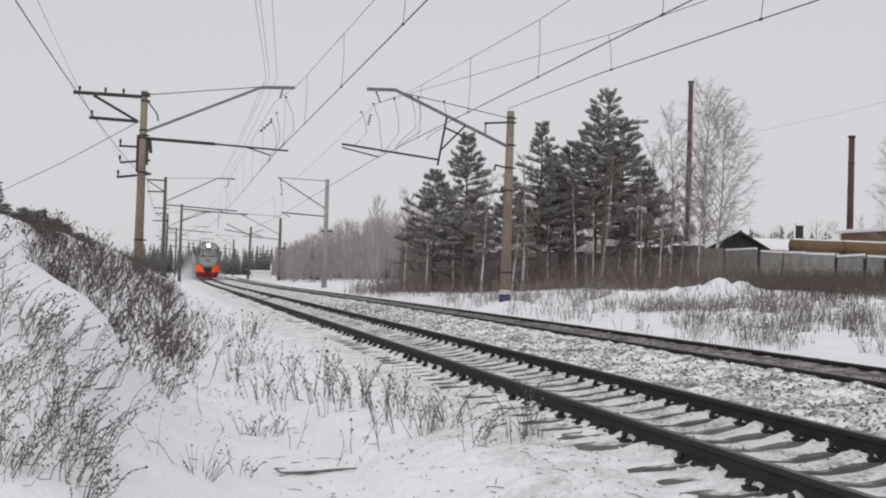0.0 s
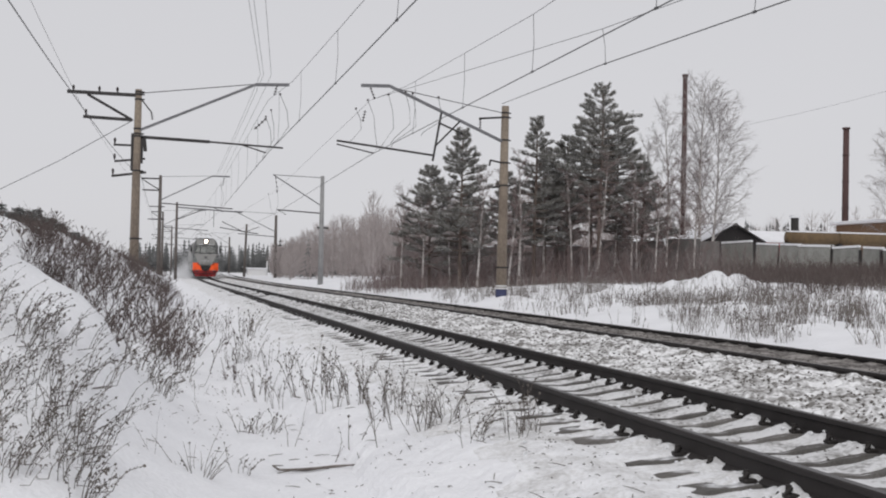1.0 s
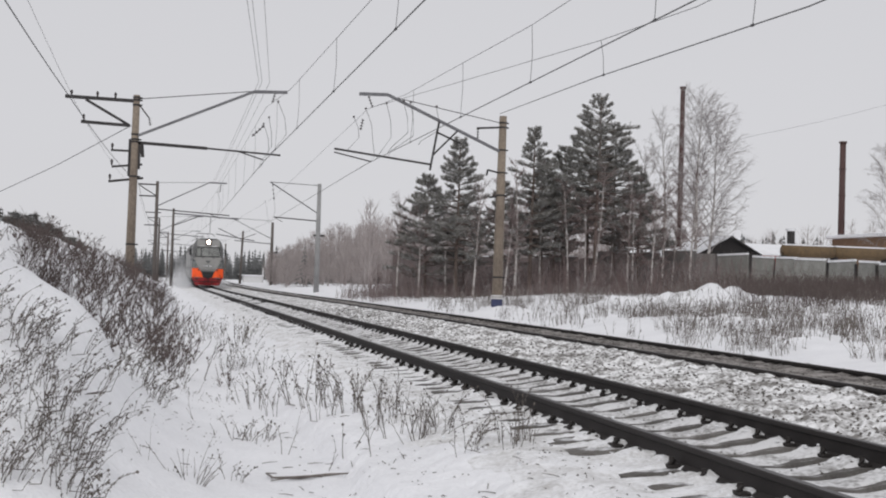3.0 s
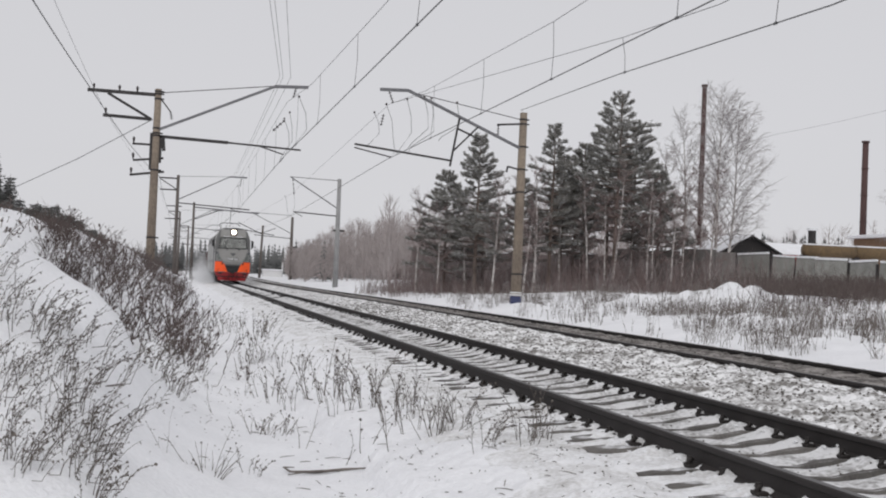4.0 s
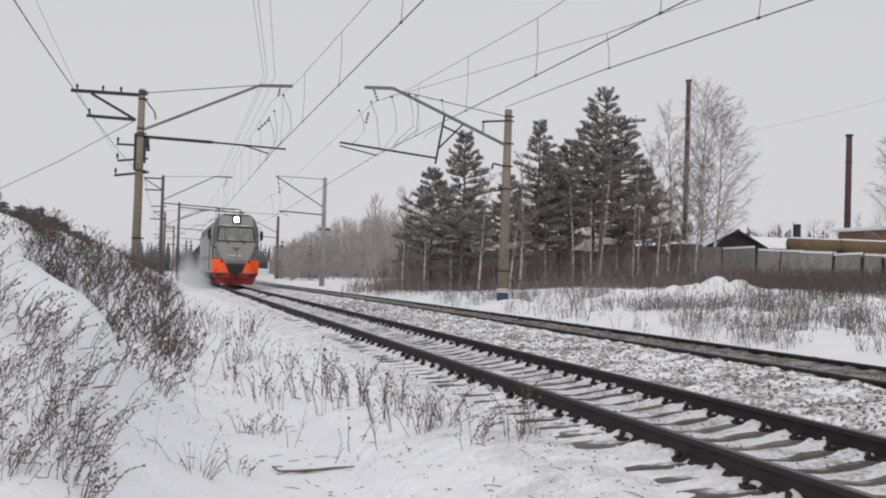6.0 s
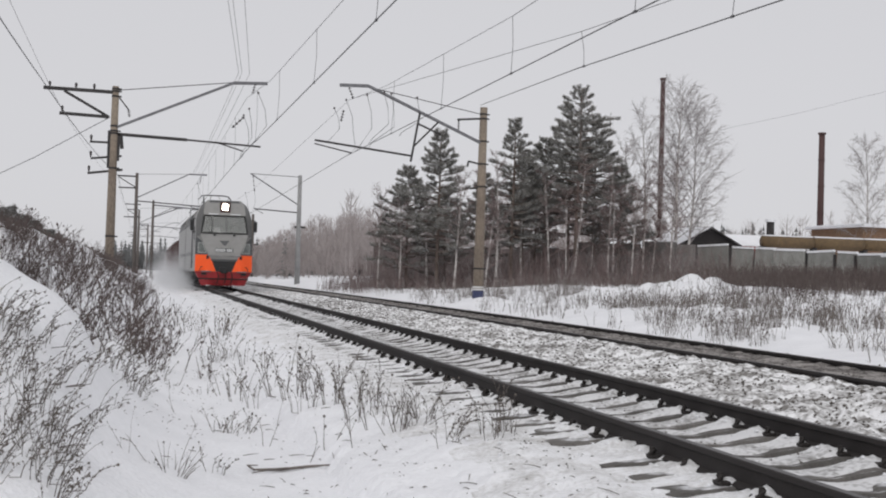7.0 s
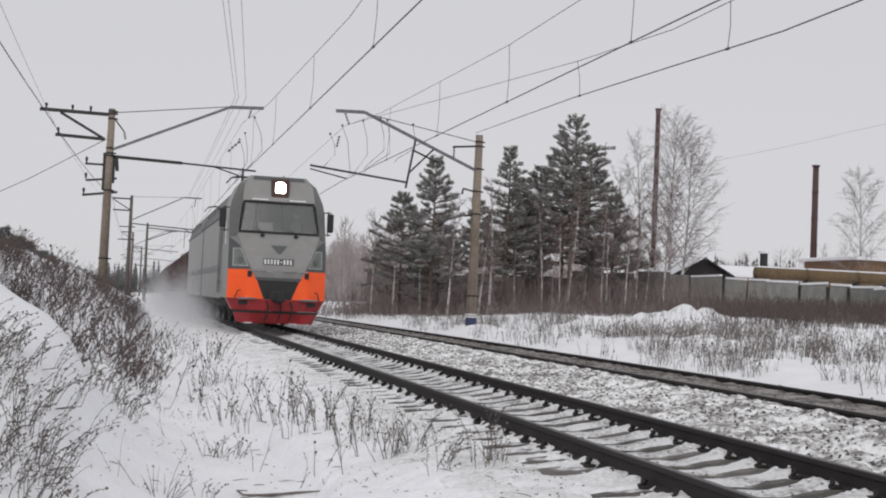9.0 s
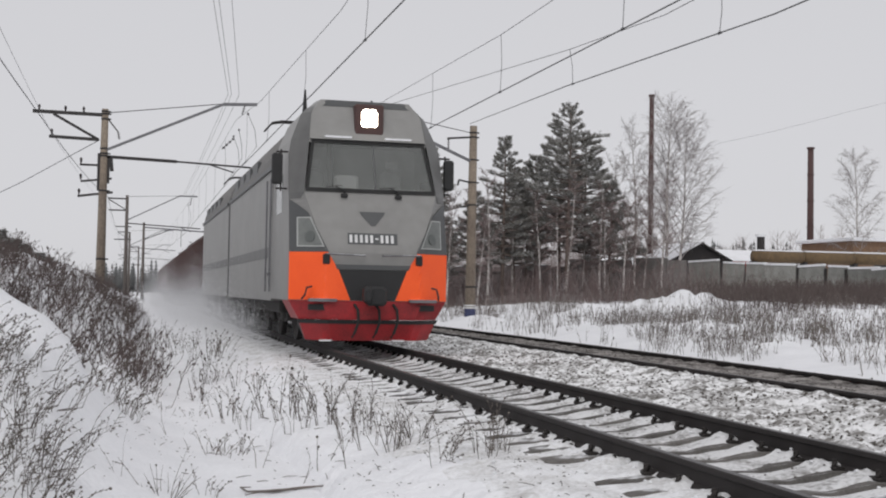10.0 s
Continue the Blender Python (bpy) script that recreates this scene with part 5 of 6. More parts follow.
# cab front: height, face set-back, half width of the face, set-back and half width of the corner
CAB = [(0.17, 0.18, 0.90, 0.55, 1.25), (0.57, 0.02, 0.95, 0.45, 1.40), (0.95, 0.0, 0.95, 0.45, 1.61), (1.90, 0.04, 0.95, 0.45, 1.61),
       (3.08, 0.36, 1.34, 0.75, 1.60), (3.90, 0.66, 1.24, 1.05, 1.58), (4.22, 0.78, 1.20, 1.15, 1.52), (4.78, 1.0, 1.14, 1.35, 1.30), (5.07, 1.16, 0.92, 1.5, 0.98)]


def cab_at(z):
    for a, b in zip(CAB, CAB[1:]):
        if z <= b[0]:
            s = clamp01((z - a[0]) / (b[0] - a[0]))
            return [p + (q - p) * s for p, q in zip(a, b)]
    return CAB[-1]


def front_y(x, z):
    _, yf, f, yc, s = cab_at(z)
    return yf if abs(x) <= f else yf + (yc - yf) * min(1.3, (abs(x) - f) / max(0.01, s - f))


def patch(rows, lift, nz=5, nx=10, mi=0):
    """A panel on the cab front, bounded by rows of (height, left, right), lying proud of the body by lift."""
    g = Geo()
    zs = []
    for a, b in zip(rows, rows[1:]):
        zs += [tuple(p + (q - p) * k / nz for p, q in zip(a, b)) for k in range(nz)]
    zs.append(rows[-1])
    cols = nx + 1
    front = [(xl + (xr - xl) * i / nx, front_y(xl + (xr - xl) * i / nx, z) - lift, z) for z, xl, xr in zs for i in range(cols)]
    back = [(x, y + lift + 0.04, z) for x, y, z in front]
    n, R = len(front), len(zs)
    fs = [(j * cols + i, j * cols + i + 1, (j + 1) * cols + i + 1, (j + 1) * cols + i) for j in range(R - 1) for i in range(nx)]
    edge = [i for i in range(cols)] + [j * cols + nx for j in range(1, R)] + [(R - 1) * cols + i for i in range(nx - 1, -1, -1)] + [j * cols for j in range(R - 2, 0, -1)]
    fs += [(edge[k], n + edge[k], n + edge[(k + 1) % len(edge)], edge[(k + 1) % len(edge)]) for k in range(len(edge))]
    g.add(front + back, fs, mi)
    return g


def sides(rows):
    return [(z, -b, -a) for z, a, b in rows]


def wheelset(parent, y, r=0.62):
    w = Geo()
    for x in (-0.80, 0.80):
        s = 1 if x > 0 else -1
        w.tube([(x - 0.065, 0, 0), (x + 0.065, 0, 0)], r, 24)
        w.tube([(x + s * 0.065, 0, 0), (x + s * 0.09, 0, 0)], [r * 0.84, r * 0.4], 16)
        for k in range(6):
            a = k * math.pi / 3
            w.box(x + s * 0.07 - 0.02, x + s * 0.07 + 0.02, 0.35 * math.cos(a) - 0.05, 0.35 * math.cos(a) + 0.05, 0.35 * math.sin(a) - 0.05, 0.35 * math.sin(a) + 0.05)
    w.tube([(-0.9, 0, 0), (0.9, 0, 0)], 0.09, 10)
    ob = part("wheelset", w, GEAR, parent)
    ob.location = (0, y, r)
    return ob


WHEELS = []


def loco_section(loco, y0, y1):
    """Body of one section behind the cab: walls, roof slopes, bogies and roof gear."""
    g = Geo()
    g.extrude([(-1.6, 0.9), (1.6, 0.9), (1.6, 3.85), (-1.6, 3.85)], y0, y1)
    part("body", g, LOCO_GREY, loco)
    g = Geo()
    g.extrude([(-1.6, 3.85), (1.6, 3.85), (1.52, 4.2), (1.30, 4.66), (1.0, 4.86), (-1.0, 4.86), (-1.30, 4.66), (-1.52, 4.2)], y0, y1)
    part("roof", g, LOCO_ROOF, loco)
    for s in (-1, 1):
        g = Geo()
        g.box(s * 1.62 - 0.03, s * 1.62 + 0.03, y0, y1, 3.80, 3.90, c=0.01)
        part("cornice", g, LOCO_DARK, loco)
        # darker grey band along the body side
        g = Geo()
        g.box(s * 1.603 - 0.012, s * 1.603 + 0.012, y0 + 0.2, y1, 1.86, 2.10, c=0.004)
        part("rubbing_strip", g, LOCO_MID, loco)
        for k in range(4):
            yy = y0 + (y1 - y0) * (0.35 + 0.16 * k)
            g = Geo()
            g.box(s * 1.50 - 0.05, s * 1.50 + 0.05, yy, yy + 1.2, 4.0, 4.4, c=0.02)
            part("vent", g, LOCO_DARK, loco)
    g = Geo()
    g.box(-1.35, 1.35, y0 + 0.4, y1 - 0.2, 0.62, 0.92, c=0.05)
    part("underframe", g, GEAR, loco)
    L = y1 - y0
    for c in (y0 + L * 0.24, y0 + L * 0.76):
        for s in (-1, 1):
            g = Geo()
            g.extrude([(s * 1.02, 0.45), (s * 1.16, 0.45), (s * 1.16, 0.86), (s * 1.02, 0.86)][::s], c - 2.2, c + 2.2, inset=0.03)
            for yy in (c - 1.45, c + 1.45):
                g.box(s * 1.1 - 0.1, s * 1.1 + 0.12, yy - 0.22, yy + 0.22, 0.42, 0.82, c=0.05)
                for q in (-0.45, 0.45):
                    g.tube([(s * 1.12, yy + q, 0.5), (s * 1.12, yy + q, 0.92)], 0.11, 8)
            g.tube([(s * 1.2, c - 0.3, 0.4), (s * 1.2, c + 0.2, 0.9)], 0.06, 8)
            part("bogie_frame", g, GEAR, loco)
        for yy in (c - 1.45, c + 1.45):
            WHEELS.append(wheelset(loco, yy))
    for k in range(5):
        g = Geo()
        yy = y0 + L * (0.30 + 0.15 * k)
        g.box(-0.8, 0.8, yy - 0.6, yy + 0.6, 4.86, 5.02, c=0.05)
        part("roof_hatch", g, LOCO_ROOF, loco)
    g = Geo()
    for k in range(4):
        insulator(g, (-0.6, y0 + L * (0.35 + 0.14 * k), 4.9), (-0.6, y0 + L * (0.35 + 0.14 * k), 5.2), 0.08, 3, 0)
    g.tube([(-0.6, y0 + L * 0.33, 5.22), (-0.6, y0 + L * 0.8, 5.22)], 0.02, 6)
    part("roof_busbar", g, BLACK_STEEL, loco)


def pantograph(loco, y, top):
    g = Geo()
    for s in (-1, 1):
        g.tube([(s * 0.5, y + 0.9, 5.0), (s * 0.35, y - 0.7, (5.0 + top) / 2), (s * 0.25, y, top - 0.05)], 0.025, 6)
        insulator(g, (s * 0.55, y + 0.9, 4.84), (s * 0.55, y + 0.9, 5.02), 0.08, 2, 0)
        insulator(g, (s * 0.55, y - 0.3, 4.84), (s * 0.55, y - 0.3, 5.02), 0.08, 2, 0)
    g.box(-0.7, 0.7, y - 0.4, y + 1.0, 5.0, 5.05)
    part("pantograph_frame", g, BLACK_STEEL, loco)
    g = Geo()
    for d in (-0.16, 0.16):
        g.tube([(-1.05, y + d, top - 0.28), (-0.85, y + d, top - 0.05), (-0.6, y + d, top), (0.6, y + d, top), (0.85, y + d, top - 0.05), (1.05, y + d, top - 0.28)], 0.026, 6)
    for x in (-0.6, -0.2, 0.2, 0.6):
        g.bar((x, y - 0.16, top - 0.02), (x, y + 0.16, top - 0.02), 0.03)
    part("collector_bow", g, BLACK_STEEL, loco)


def build_locomotive():
    loco = thing("locomotive", 0, 23.3, 0, "grey electric locomotive with orange and red nose, headlamp lit", "locomotive")
    # cab shell
    g = Geo()
    ring = lambda z, yf, f, yc, s: [(-s, 3.4, z), (-s, yc, z), (-f, yf, z), (f, yf, z), (s, yc, z), (s, 3.4, z)]
    rows = [ring(*cab_at(z)) for z in [0.95 + (5.07 - 0.95) * q / 48 for q in range(49)]]
    vs = [p for r in rows for p in r]
    zs = [r[0][2] for r in rows]
    opening = [j for j in range(len(rows) - 1) if zs[j] > 3.10 and zs[j + 1] < 4.20]
    fs = [(j * 6 + i, j * 6 + i + 1, j * 6 + i + 7, j * 6 + i + 6) for j in range(len(rows) - 1) for i in range(5) if not (i == 2 and j in opening)]
    k = (len(rows) - 1) * 6
    fs += [(k, k + 1, k + 2, k + 3, k + 4, k + 5), (5, 4, 3, 2, 1, 0)]
    fs += [(j * 6 + 5, j * 6, (j + 1) * 6, (j + 1) * 6 + 5) for j in range(len(rows) - 1)]
    g.add(vs, fs)
    part("cab", g, LOCO_GREY, loco, "light grey raked cab")
    hood = patch([(4.93, -1.12, 1.12), (5.065, -0.93, 0.93)], 0.012, 2)
    part("roof_edge", hood, LOCO_DARK, loco)
    # coloured nose panels
    corner = [(1.905, -1.605, -0.88), (2.68, -1.60, -1.27), (2.85, -1.60, -1.46), (2.95, -1.60, -1.585)]
    for rows_, nm, m_, lab, lift in (
            (corner, "corner_panel", LOCO_DARK, "dark grey corner panel", 0.028),
            ([(0.96, -1.605, -0.45), (1.54, -1.605, -0.68), (1.90, -1.605, -0.90)], "orange_panel", ORANGE, "bright orange nose panel", 0.024)):
        part(nm, patch(rows_, lift, 5, 14), m_, loco, lab)
        part(nm, patch([(z, -b, -a) for z, a, b in rows_], lift, 5, 14), m_, loco, lab)
    # bevels beside the windscreen, one grey step darker than the cab face
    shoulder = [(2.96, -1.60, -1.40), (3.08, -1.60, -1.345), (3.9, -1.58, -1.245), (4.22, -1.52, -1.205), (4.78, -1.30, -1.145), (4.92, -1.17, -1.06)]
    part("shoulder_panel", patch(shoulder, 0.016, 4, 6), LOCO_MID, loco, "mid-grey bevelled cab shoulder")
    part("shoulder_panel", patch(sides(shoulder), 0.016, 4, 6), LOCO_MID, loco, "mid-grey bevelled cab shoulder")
    for s in (-1, 1):
        fr = [(2.0, -1.47, -0.97), (2.59, -1.47, -1.22)]
        gl = [(2.03, -1.445, -1.01), (2.565, -1.445, -1.245)]
        if s > 0:
            fr, gl = sides(fr), sides(gl)
        lamp = part("marker_lamp", patch(fr, 0.042, 5, 16), LAMP_FRAME, loco, "angular lamp cluster in pale frame")
        part("lens", patch(gl, 0.050, 5, 16), LAMP_GLASS, lamp)
        b = Geo()
        x = s * 1.22
        yy = front_y(x, 2.2) - 0.062
        sx, sz = (front_y(x + 0.02, 2.2) - front_y(x - 0.02, 2.2)) / 0.04, (front_y(x, 2.22) - front_y(x, 2.18)) / 0.04
        b.tube([(x, yy + 0.03, 2.2), (x + sx * 0.03, yy, 2.2 + sz * 0.03)], 0.105, 14)
        part("bulb", b, LAMP_REFLECTOR, lamp)
    # proud flat panel: the recess's darkness lies in its black colour only
    part("coupler_recess", patch([(0.96, -0.44, 0.44), (1.56, -0.69, 0.69)], 0.016, 4, 8), BLACK, loco, "flat black panel for the coupler recess")
    part("nose_lip", patch([(1.57, -0.72, 0.72), (1.66, -0.76, 0.76)], 0.03, 2, 8), LOCO_DARK, loco)
    # red skirt and plough
    g = patch([(0.58, -1.39, 1.39), (0.95, -1.605, 1.605)], 0.004, 3, 16)
    part("skirt", g, RED, loco, "dark red skirt")
    g = Geo()
    g.extrude([(-1.39, 0.58), (1.39, 0.58), (1.58, 0.94), (-1.58, 0.94)], 0.46, 1.6)
    part("skirt_side", g, RED, loco)
    plough = patch([(0.17, -1.24, 1.24), (0.50, -1.37, 1.37)], 0.05, 3, 16)
    part("snow_plough", plough, RED, loco, "red snow plough blade with snow on its edge")
    g = Geo()
    g.extrude([(-1.2, 0.17), (1.2, 0.17), (1.36, 0.5), (-1.36, 0.5)], 0.5, 0.95)
    part("plough_back", g, BLACK, loco)
    part("step_bar", patch([(0.50, -1.40, 1.40), (0.575, -1.42, 1.42)], 0.07, 1, 16), BLACK, loco)
    for x in (-0.9, 0.55):
        g = Geo()
        g.box(x - 0.13, x + 0.13, front_y(x, 0.2) - 0.065, front_y(x, 0.2), 0.155, 0.185, c=0.012)
        part("clinging_snow", g, SNOW, loco)
    for s in (-1, 1):
        g = Geo()
        g.box(s * 1.0 - 0.28, s * 1.0 + 0.28, front_y(1.0, 1.0) - 0.16, front_y(1.0, 1.0), 0.93, 0.99, c=0.015)
        part("step", g, STEEL, loco)
        # solid black block: the hollow's shade under the step is put into its colour
        g = Geo()
        g.box(s * 1.0 - 0.26, s * 1.0 + 0.26, front_y(1.0, 0.83) - 0.03, front_y(1.0, 0.83) + 0.1, 0.76, 0.88, c=0.01)
        part("step_recess", g, BLACK, loco)
        g = Geo()
        yy = front_y(0.93, 1.76) - 0.05
        g.box(s * 0.93 - 0.07, s * 0.93 + 0.07, yy, yy + 0.1, 1.66, 1.86, c=0.02)
        part("tail_lamp", g, BLACK, loco)
        g = Geo()
        for a, b in ((0.18, 0.95),):
            g.tube([(s * a, -0.02, 1.84), (s * a, -0.09, 1.84), (s * b, -0.09, 1.86), (s * b, 0.0, 1.86)], 0.016, 6)
        part("handrail", g, STEEL, loco)
        g = Geo()
        g.tube([(s * 1.38, 0.16, 0.98), (s * 1.34, 0.02, 1.05), (s * 1.30, 0.02, 1.20), (s * 1.2, 0.05, 1.22)], 0.02, 6)
        part("uncoupling_lever", g, BLACK_STEEL, loco)
        # mirrors and their brackets
        g = Geo()
        g.box(s * 1.80 - 0.11, s * 1.80 + 0.11, 1.05, 1.17, 3.28, 3.92, c=0.04)
        mir = part("mirror", g, BLACK, loco, "black box mirror")
        g = Geo()
        for z in (3.2, 3.95):
            g.tube([(s * 1.58, 1.12, z), (s * 1.82, 1.12, z)], 0.02, 6)
        g.tube([(s * 1.72, 1.12, 3.15), (s * 1.72, 1.12, 4.0)], 0.018, 6)
        part("bracket", g, BLACK_STEEL, mir)
        # cab door with handrails and handle
        for y in (3.30, 4.05):
            g = Geo()
            g.tube([(s * 1.66, y, 1.1), (s * 1.66, y, 3.6)], 0.02, 6)
            part("door_handrail", g, STEEL, loco)
        g = Geo()
        g.box(s * 1.602 - 0.01, s * 1.602 + 0.01, 3.42, 3.95, 1.15, 3.75, c=0.004)
        door = part("cab_door", g, LOCO_GREY, loco)
        g = Geo()
        g.box(s * 1.606 - 0.012, s * 1.606 + 0.012, 3.52, 3.86, 2.75, 3.45, c=0.004)
        part("window", g, GLASS, door)
        g = Geo()
        g.box(s * 1.63 - 0.03, s * 1.63 + 0.03, 3.5, 3.72, 1.45, 1.52, c=0.01)
        part("handle", g, BLACK, door)
        g = Geo()
        g.box(s * 1.592 - 0.014, s * 1.592 + 0.014, 1.75, 2.75, 2.75, 3.55, c=0.005)
        part("side_window", g, GLASS, loco)
        # wipers
        g = Geo()
        for x, tilt in ((s * 0.55, -0.42),):
            y0 = front_y(x, 3.06)
            g.tube([(x, y0 - 0.03, 3.06), (x, y0 - 0.05, 3.14), (x + tilt * 0.45, front_y(x, 3.23) - 0.055, 3.23)], [0.03, 0.016, 0.008], 5)
            g.tube([(x + tilt * 0.9, front_y(x, 3.20) - 0.055, 3.20), (x + tilt * 0.1, front_y(x, 3.24) - 0.055, 3.24)], 0.009, 4)
            g.box(x - 0.07, x + 0.07, y0 - 0.08, y0, 3.0, 3.08, c=0.02)
        part("wiper", g, BLACK, loco)
        # visor snow
        g = Geo()
        g.box(s * 0.62 - 0.28, s * 0.62 + 0.28, 0.70, 0.82, 4.235, 4.275, c=0.015)
        part("visor_snow", g, SNOW, loco)
    # windscreen
    bars = [[(3.11, -1.325, 1.325), (3.185, -1.315, 1.315)], [(4.115, -1.175, 1.175), (4.19, -1.165, 1.165)],
            [(3.185, -1.315, -1.255), (4.115, -1.175, -1.115)], [(3.185, 1.255, 1.315), (4.115, 1.115, 1.175)]]
    ws = part("windscreen", patch([(3.14, -1.28, 1.28), (4.15, -1.12, 1.12)], 0.012, 4, 8), CAB_GLASS, loco, "pale half-clear windscreen with the dim cab behind it")
    ws.visible_shadow = False
    for rows_ in bars:
        part("windscreen_frame", patch(rows_, 0.030, 4, 8), RUBBER, ws)
    part("glass_divider", patch([(3.17, 0.08, 0.115), (4.13, 0.08, 0.11)], 0.016, 4, 2), LOCO_DARK, ws)
    # what shows of the cab behind the glass
    cab_in = part("cab_interior", Geo(), LOCO_GREY, loco, "pale grey driving cab with desk and two seats")
    g = Geo()
    g.box(-1.5, 1.5, 2.9, 2.96, 2.0, 4.3)
    part("rear_wall", g, LAMP_FRAME, cab_in)
    g = Geo()
    g.extrude([(-1.2, 3.0), (1.2, 3.0), (1.2, 3.24), (-1.2, 3.24)], 0.75, 1.35, inset=0.04)
    part("desk", g, LAMP_FRAME, cab_in)
    g = Geo()
    g.box(-0.62, -0.12, 1.05, 1.3, 3.2, 3.52, c=0.05)
    part("console", g, LAMP_FRAME, cab_in)
    g = Geo()
    g.tube([(-0.68, 1.3, 3.0), (-0.66, 1.5, 4.25)], 0.07, 6)
    part("post", g, BLACK, cab_in)
    for x in (-0.95, 0.72):
        g = Geo()
        g.box(x - 0.24, x + 0.24, 1.75, 1.9, 2.9, 3.72, c=0.09)
        g.box(x - 0.13, x + 0.13, 1.76, 1.88, 3.72, 3.95, c=0.05)
        part("seat", g, LAMP_FRAME, cab_in)
    part("visor", patch([(4.20, -1.19, 1.19), (4.235, -1.19, 1.19)], 0.07, 1, 12), LOCO_GREY, loco)
    # emblem and running-number plate as plain shapes
    part("emblem", patch([(2.44, -0.02, 0.06), (2.66, -0.22, 0.24), (2.72, -0.25, 0.27)], 0.012, 2, 4), LOCO_DARK, loco, "dark triangular badge")
    plate = part("number_plate", patch([(2.07, -0.50, 0.50), (2.29, -0.50, 0.50)], 0.008, 1, 4), LOCO_DARK, loco, "dark plate with pale bars")
    for k in range(9):
        if k == 5:
            rows_ = [(2.165, -0.465 + k * 0.104, -0.405 + k * 0.104), (2.195, -0.465 + k * 0.104, -0.405 + k * 0.104)]
        else:
            rows_ = [(2.10, -0.465 + k * 0.104, -0.41 + k * 0.104), (2.255, -0.465 + k * 0.104, -0.41 + k * 0.104)]
        part("plate_bar", patch(rows_, 0.014, 1, 1), WHITE_PAINT, plate)
    # headlamp in its rusty housing
    g = Geo()
    g.box(-0.27, 0.33, front_y(0, 4.4) - 0.02, 1.4, 4.32, 4.97, c=0.03)
    house = part("headlamp_housing", g, CHIMNEY, loco, "rust-brown headlamp housing")
    g = Geo()
    yl = front_y(0, 4.4) - 0.028
    pro = [(-0.10, 4.50), (0.16, 4.50), (0.195, 4.54), (0.195, 4.79), (0.14, 4.86), (-0.08, 4.86), (-0.135, 4.79), (-0.135, 4.54)]
    g.extrude(pro, yl, yl + 0.02)
    part("headlamp", g, HEADLAMP, house, "glowing warm white headlamp")
    for x, y, h in ((-1.15, 1.9, 0.42), (0.2, 1.5, 0.2)):
        g = Geo()
        g.tube([(x, y, 4.75), (x, y, 4.95), (x, y, 4.95 + h)], [0.07, 0.05, 0.02], 8)
        part("aerial", g, BLACK, loco)
    # coupler and hoses
    g = Geo()
    g.box(-0.16, 0.16, -0.42, 0.3, 0.92, 1.22, c=0.04)
    g.box(-0.22, 0.18, -0.56, -0.30, 0.86, 1.24, c=0.06)
    g.box(-0.30, -0.14, -0.72, -0.42, 0.92, 1.24, c=0.05)
    part("coupler", g, BLACK, loco, "black knuckle coupler")
    for x in (-0.36, 0.06, 0.42):
        g = Geo()
        g.tube([(x, 0.0, 0.88), (x + 0.04, -0.16, 0.78), (x + 0.05, -0.20, 0.55), (x - 0.02, -0.16, 0.32), (x - 0.06, -0.1, 0.24)], 0.028, 6)
        part("brake_hose", g, RUBBER, loco)
    # the two body sections; the gangway's full-width black also carries the gap's shade
    loco_section(loco, 3.4, 14.8)
    g = Geo()
    g.box(-1.585, 1.585, 14.75, 15.5, 0.95, 4.0, c=0.01)
    part("gangway", g, BLACK, loco, "black gangway block filling the dark gap between sections")
    loco_section(loco, 15.45, 28.4)
    pantograph(loco, 10.5, 5.88)
    pantograph(loco, 25.0, 5.6)
    return loco


def build_gondola():
    w = thing("gondola_wagon", 0, 54.0, 0, "red-brown open goods wagon with ribbed steel sides", "goods wagon", "wagons of the goods train")
    g = Geo()
    g.box(-1.5, 1.5, 0.3, 13.5, 1.05, 1.30, c=0.03)
    part("floor_frame", g, GEAR, w)
    for s in (-1, 1):
        g = Geo()
        g.box(s * 1.5 - 0.03, s * 1.5 + 0.03, 0.3, 13.5, 1.2, 3.45)
        side = part("side_wall", g, GONDOLA, w)
        g = Geo()
        g.box(s * 1.5 - 0.06, s * 1.5 + 0.07, 0.28, 13.52, 3.40, 3.52, c=0.02)
        part("top_rail", g, GONDOLA, side)
        for k in range(9):
            g = Geo()
            y = 0.45 + k * 1.6
            g.extrude([(s * 1.53, 1.15), (s * 1.62, 1.25), (s * 1.62, 3.35), (s * 1.53, 3.45)][::s], y, y + 0.14, inset=0.01)
            part("rib", g, GONDOLA, side)
    for y in (0.3, 13.44):
        g = Geo()
        g.box(-1.5, 1.5, y, y + 0.06, 1.2, 3.45)
        part("end_wall", g, GONDOLA, w)
    g = Geo()
    n = 9
    vs = [(-1.45 + 2.9 * i / 6, 0.35 + 13.1 * j / n, 3.2 + 0.35 * math.sin(math.pi * i / 6) * (0.8 + 0.2 * math.sin(j * 2.1))) for j in range(n + 1) for i in range(7)]
    g.add(vs, [(j * 7 + i, j * 7 + i + 1, (j + 1) * 7 + i + 1, (j + 1) * 7 + i) for j in range(n) for i in range(6)])
    part("snowy_load", g, SNOW, w, "load under snow")
    for c in (2.6, 11.2):
        for s in (-1, 1):
            g = Geo()
            g.extrude([(s * 0.98, 0.35), (s * 1.1, 0.35), (s * 1.1, 0.8), (s * 0.98, 0.8)][::s], c - 1.2, c + 1.2, inset=0.03)
            part("bogie_frame", g, GEAR, w)
        for y in (c - 0.92, c + 0.92):
            wheelset(w, y, 0.475)
    return w


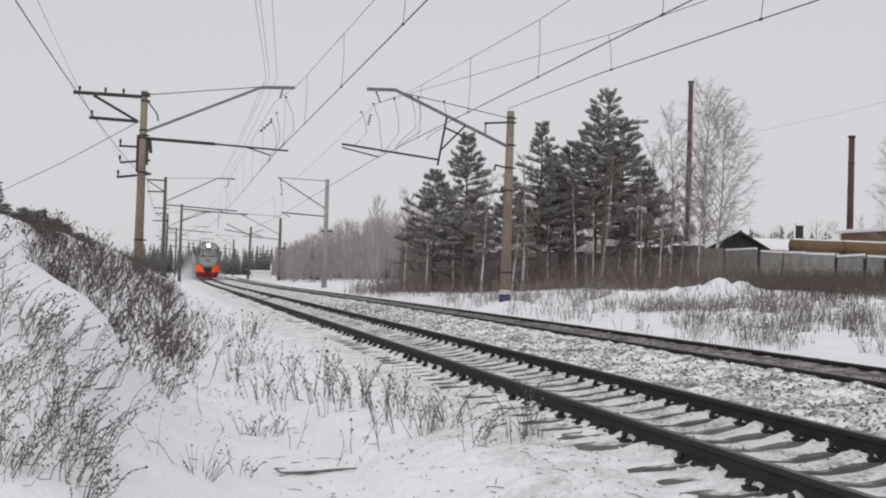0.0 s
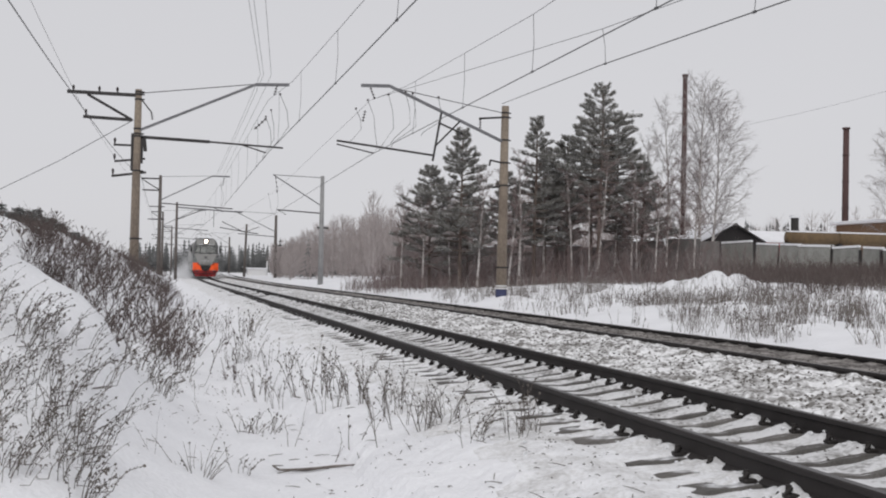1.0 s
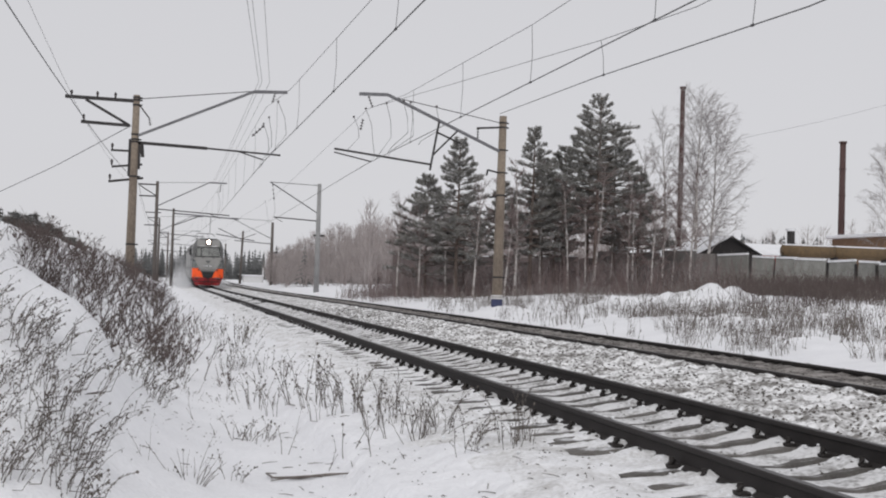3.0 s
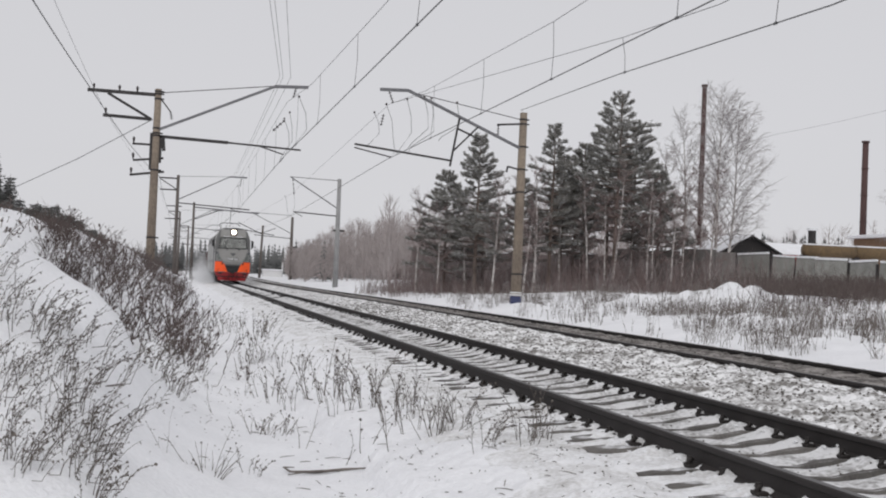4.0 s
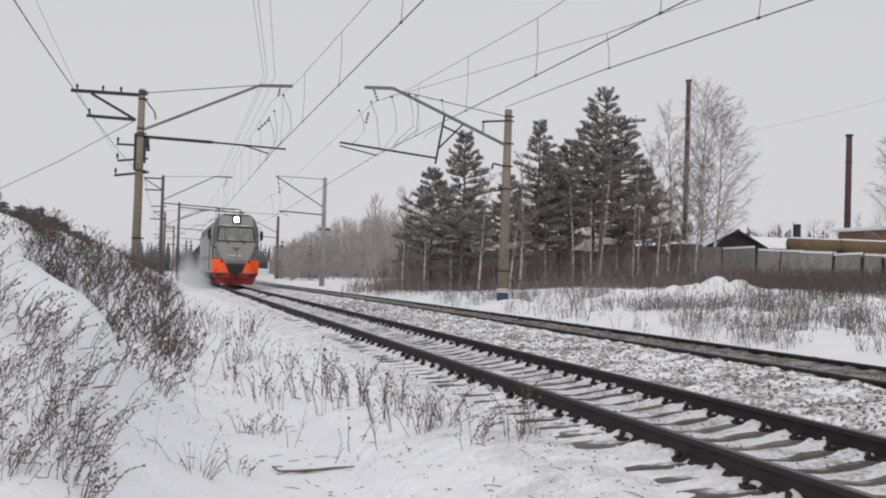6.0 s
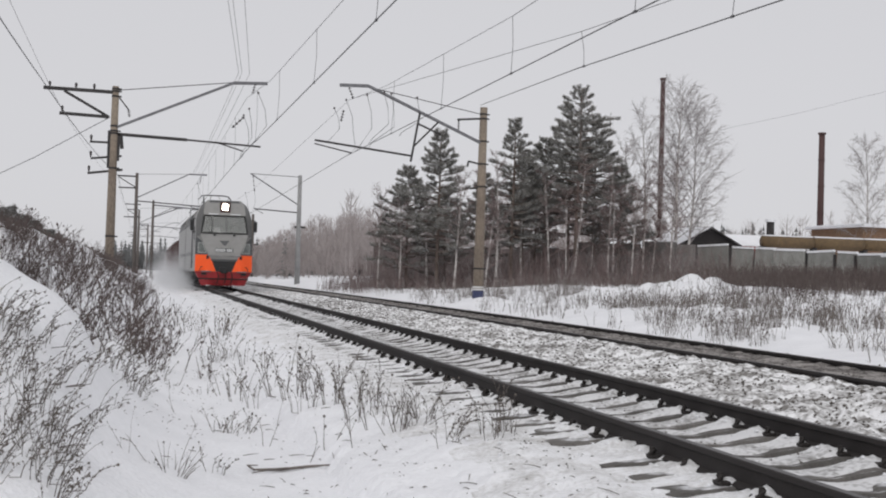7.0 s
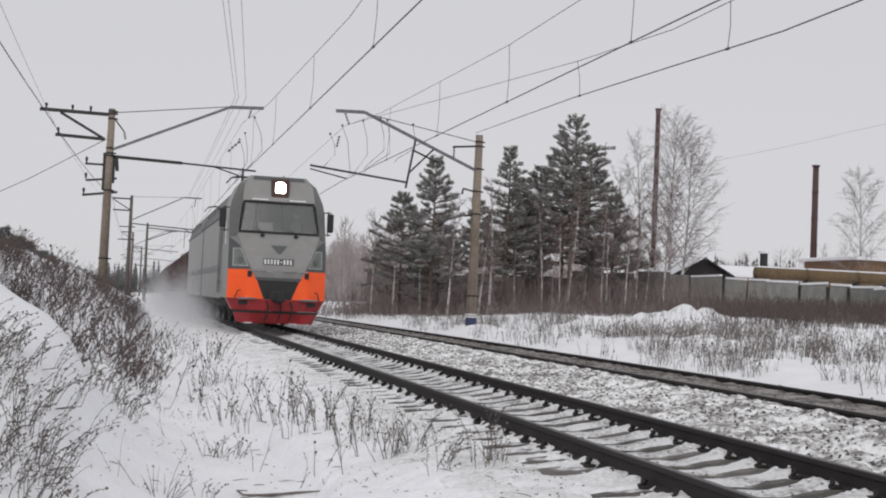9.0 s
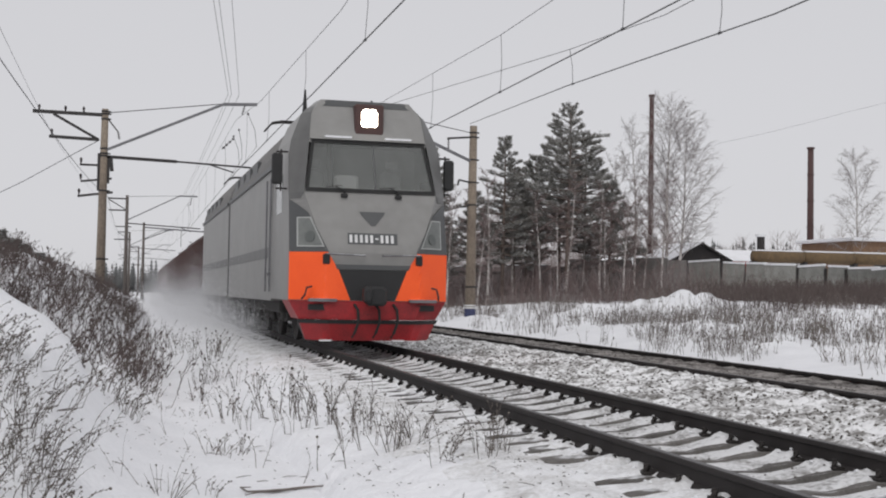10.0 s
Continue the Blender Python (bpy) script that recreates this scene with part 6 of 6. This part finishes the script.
def dust_cloud(name, y, length, start, label, count, seed, lift):
    """Fine snow grains whirled up beside and behind the running gear."""
    r = np.random.RandomState(seed)
    d = r.random_sample(count) ** 0.62 * length + start
    grow = 1 - np.exp(-d / 14.0)
    side = np.where(r.random_sample(count) < 0.74, -1.0, 1.0)
    x = side * (1.30 + np.abs(r.normal(0, 1, count)) * (0.22 + 1.05 * grow))
    z = -0.30 + np.abs(r.normal(0, 1, count)) * (0.09 + 0.95 * grow + lift * np.minimum(1.0, d / 40.0)) * np.exp(-np.maximum(0.0, np.abs(x) - 1.7) / 3.0)
    under = r.random_sample(count) < 0.12
    x = np.where(under, r.uniform(-1.5, 1.5, count), x)
    z = np.where(under, r.uniform(-0.2, 0.75, count), z)
    p = np.stack([x, d, z], 1)
    a = r.normal(0, 1, (count, 3))
    a /= np.linalg.norm(a, axis=1)[:, None]
    b = np.cross(a, r.normal(0, 1, (count, 3)))
    b /= np.linalg.norm(b, axis=1)[:, None]
    s = r.uniform(0.0035, 0.0090, count)[:, None]
    v = np.stack([p + a * s, p - a * s * 0.5 + b * s * 0.87, p - a * s * 0.5 - b * s * 0.87], 1).reshape(-1, 3)
    g = Geo()
    g.v = [tuple(q) for q in v.tolist()]
    g.f = [(3 * k, 3 * k + 1, 3 * k + 2) for k in range(count)]
    g.m = [0] * count
    ob = tagged(part(name, g, DUST), label, "snow dust", kind="stuff")
    ob.location = (0, y, 0)
    return ob


LOCO = build_locomotive()
WAGONS = [build_gondola()]
bpy.context.view_layer.update()
for k in range(1, 8):
    WAGONS.append(copy_thing(WAGONS[0], pose(0, 54.0 + 13.9 * k, 0)))
DUST_NEAR = dust_cloud("snow_dust", 23.3, 31.5, 5.0, "white snow dust whirling beside the locomotive", 520000, 3, 0.35)
DUST_REAR = dust_cloud("snow_dust", 57.3, 60, 0.0, "white snow dust trailing along the wagons", 460000, 4, 1.0)


# ---- what moves ----
def motions():
    for ob, y0 in [(LOCO, 23.3), (DUST_NEAR, 23.3), (DUST_REAR, 57.3)] + [(w, 54.0 + 13.9 * k) for k, w in enumerate(WAGONS)]:
        rows = []
        for k in range(101):
            t = k * 0.1
            y = y0 + SPEED * (10 - t) - 0.4 + 3.3 * (1 - math.exp((t - 10) / 1.5))
            rows.append((t, pose(line_bend(y), y, line_dip(y))))
        walk(ob, rows)
    turn = math.degrees(SPEED / 0.62)
    for ob in WHEELS:
        x, y, z = ob.location
        walk(ob, [(k / 15, pose(x, y, z, turn * k / 15)) for k in range(151)])


motions()
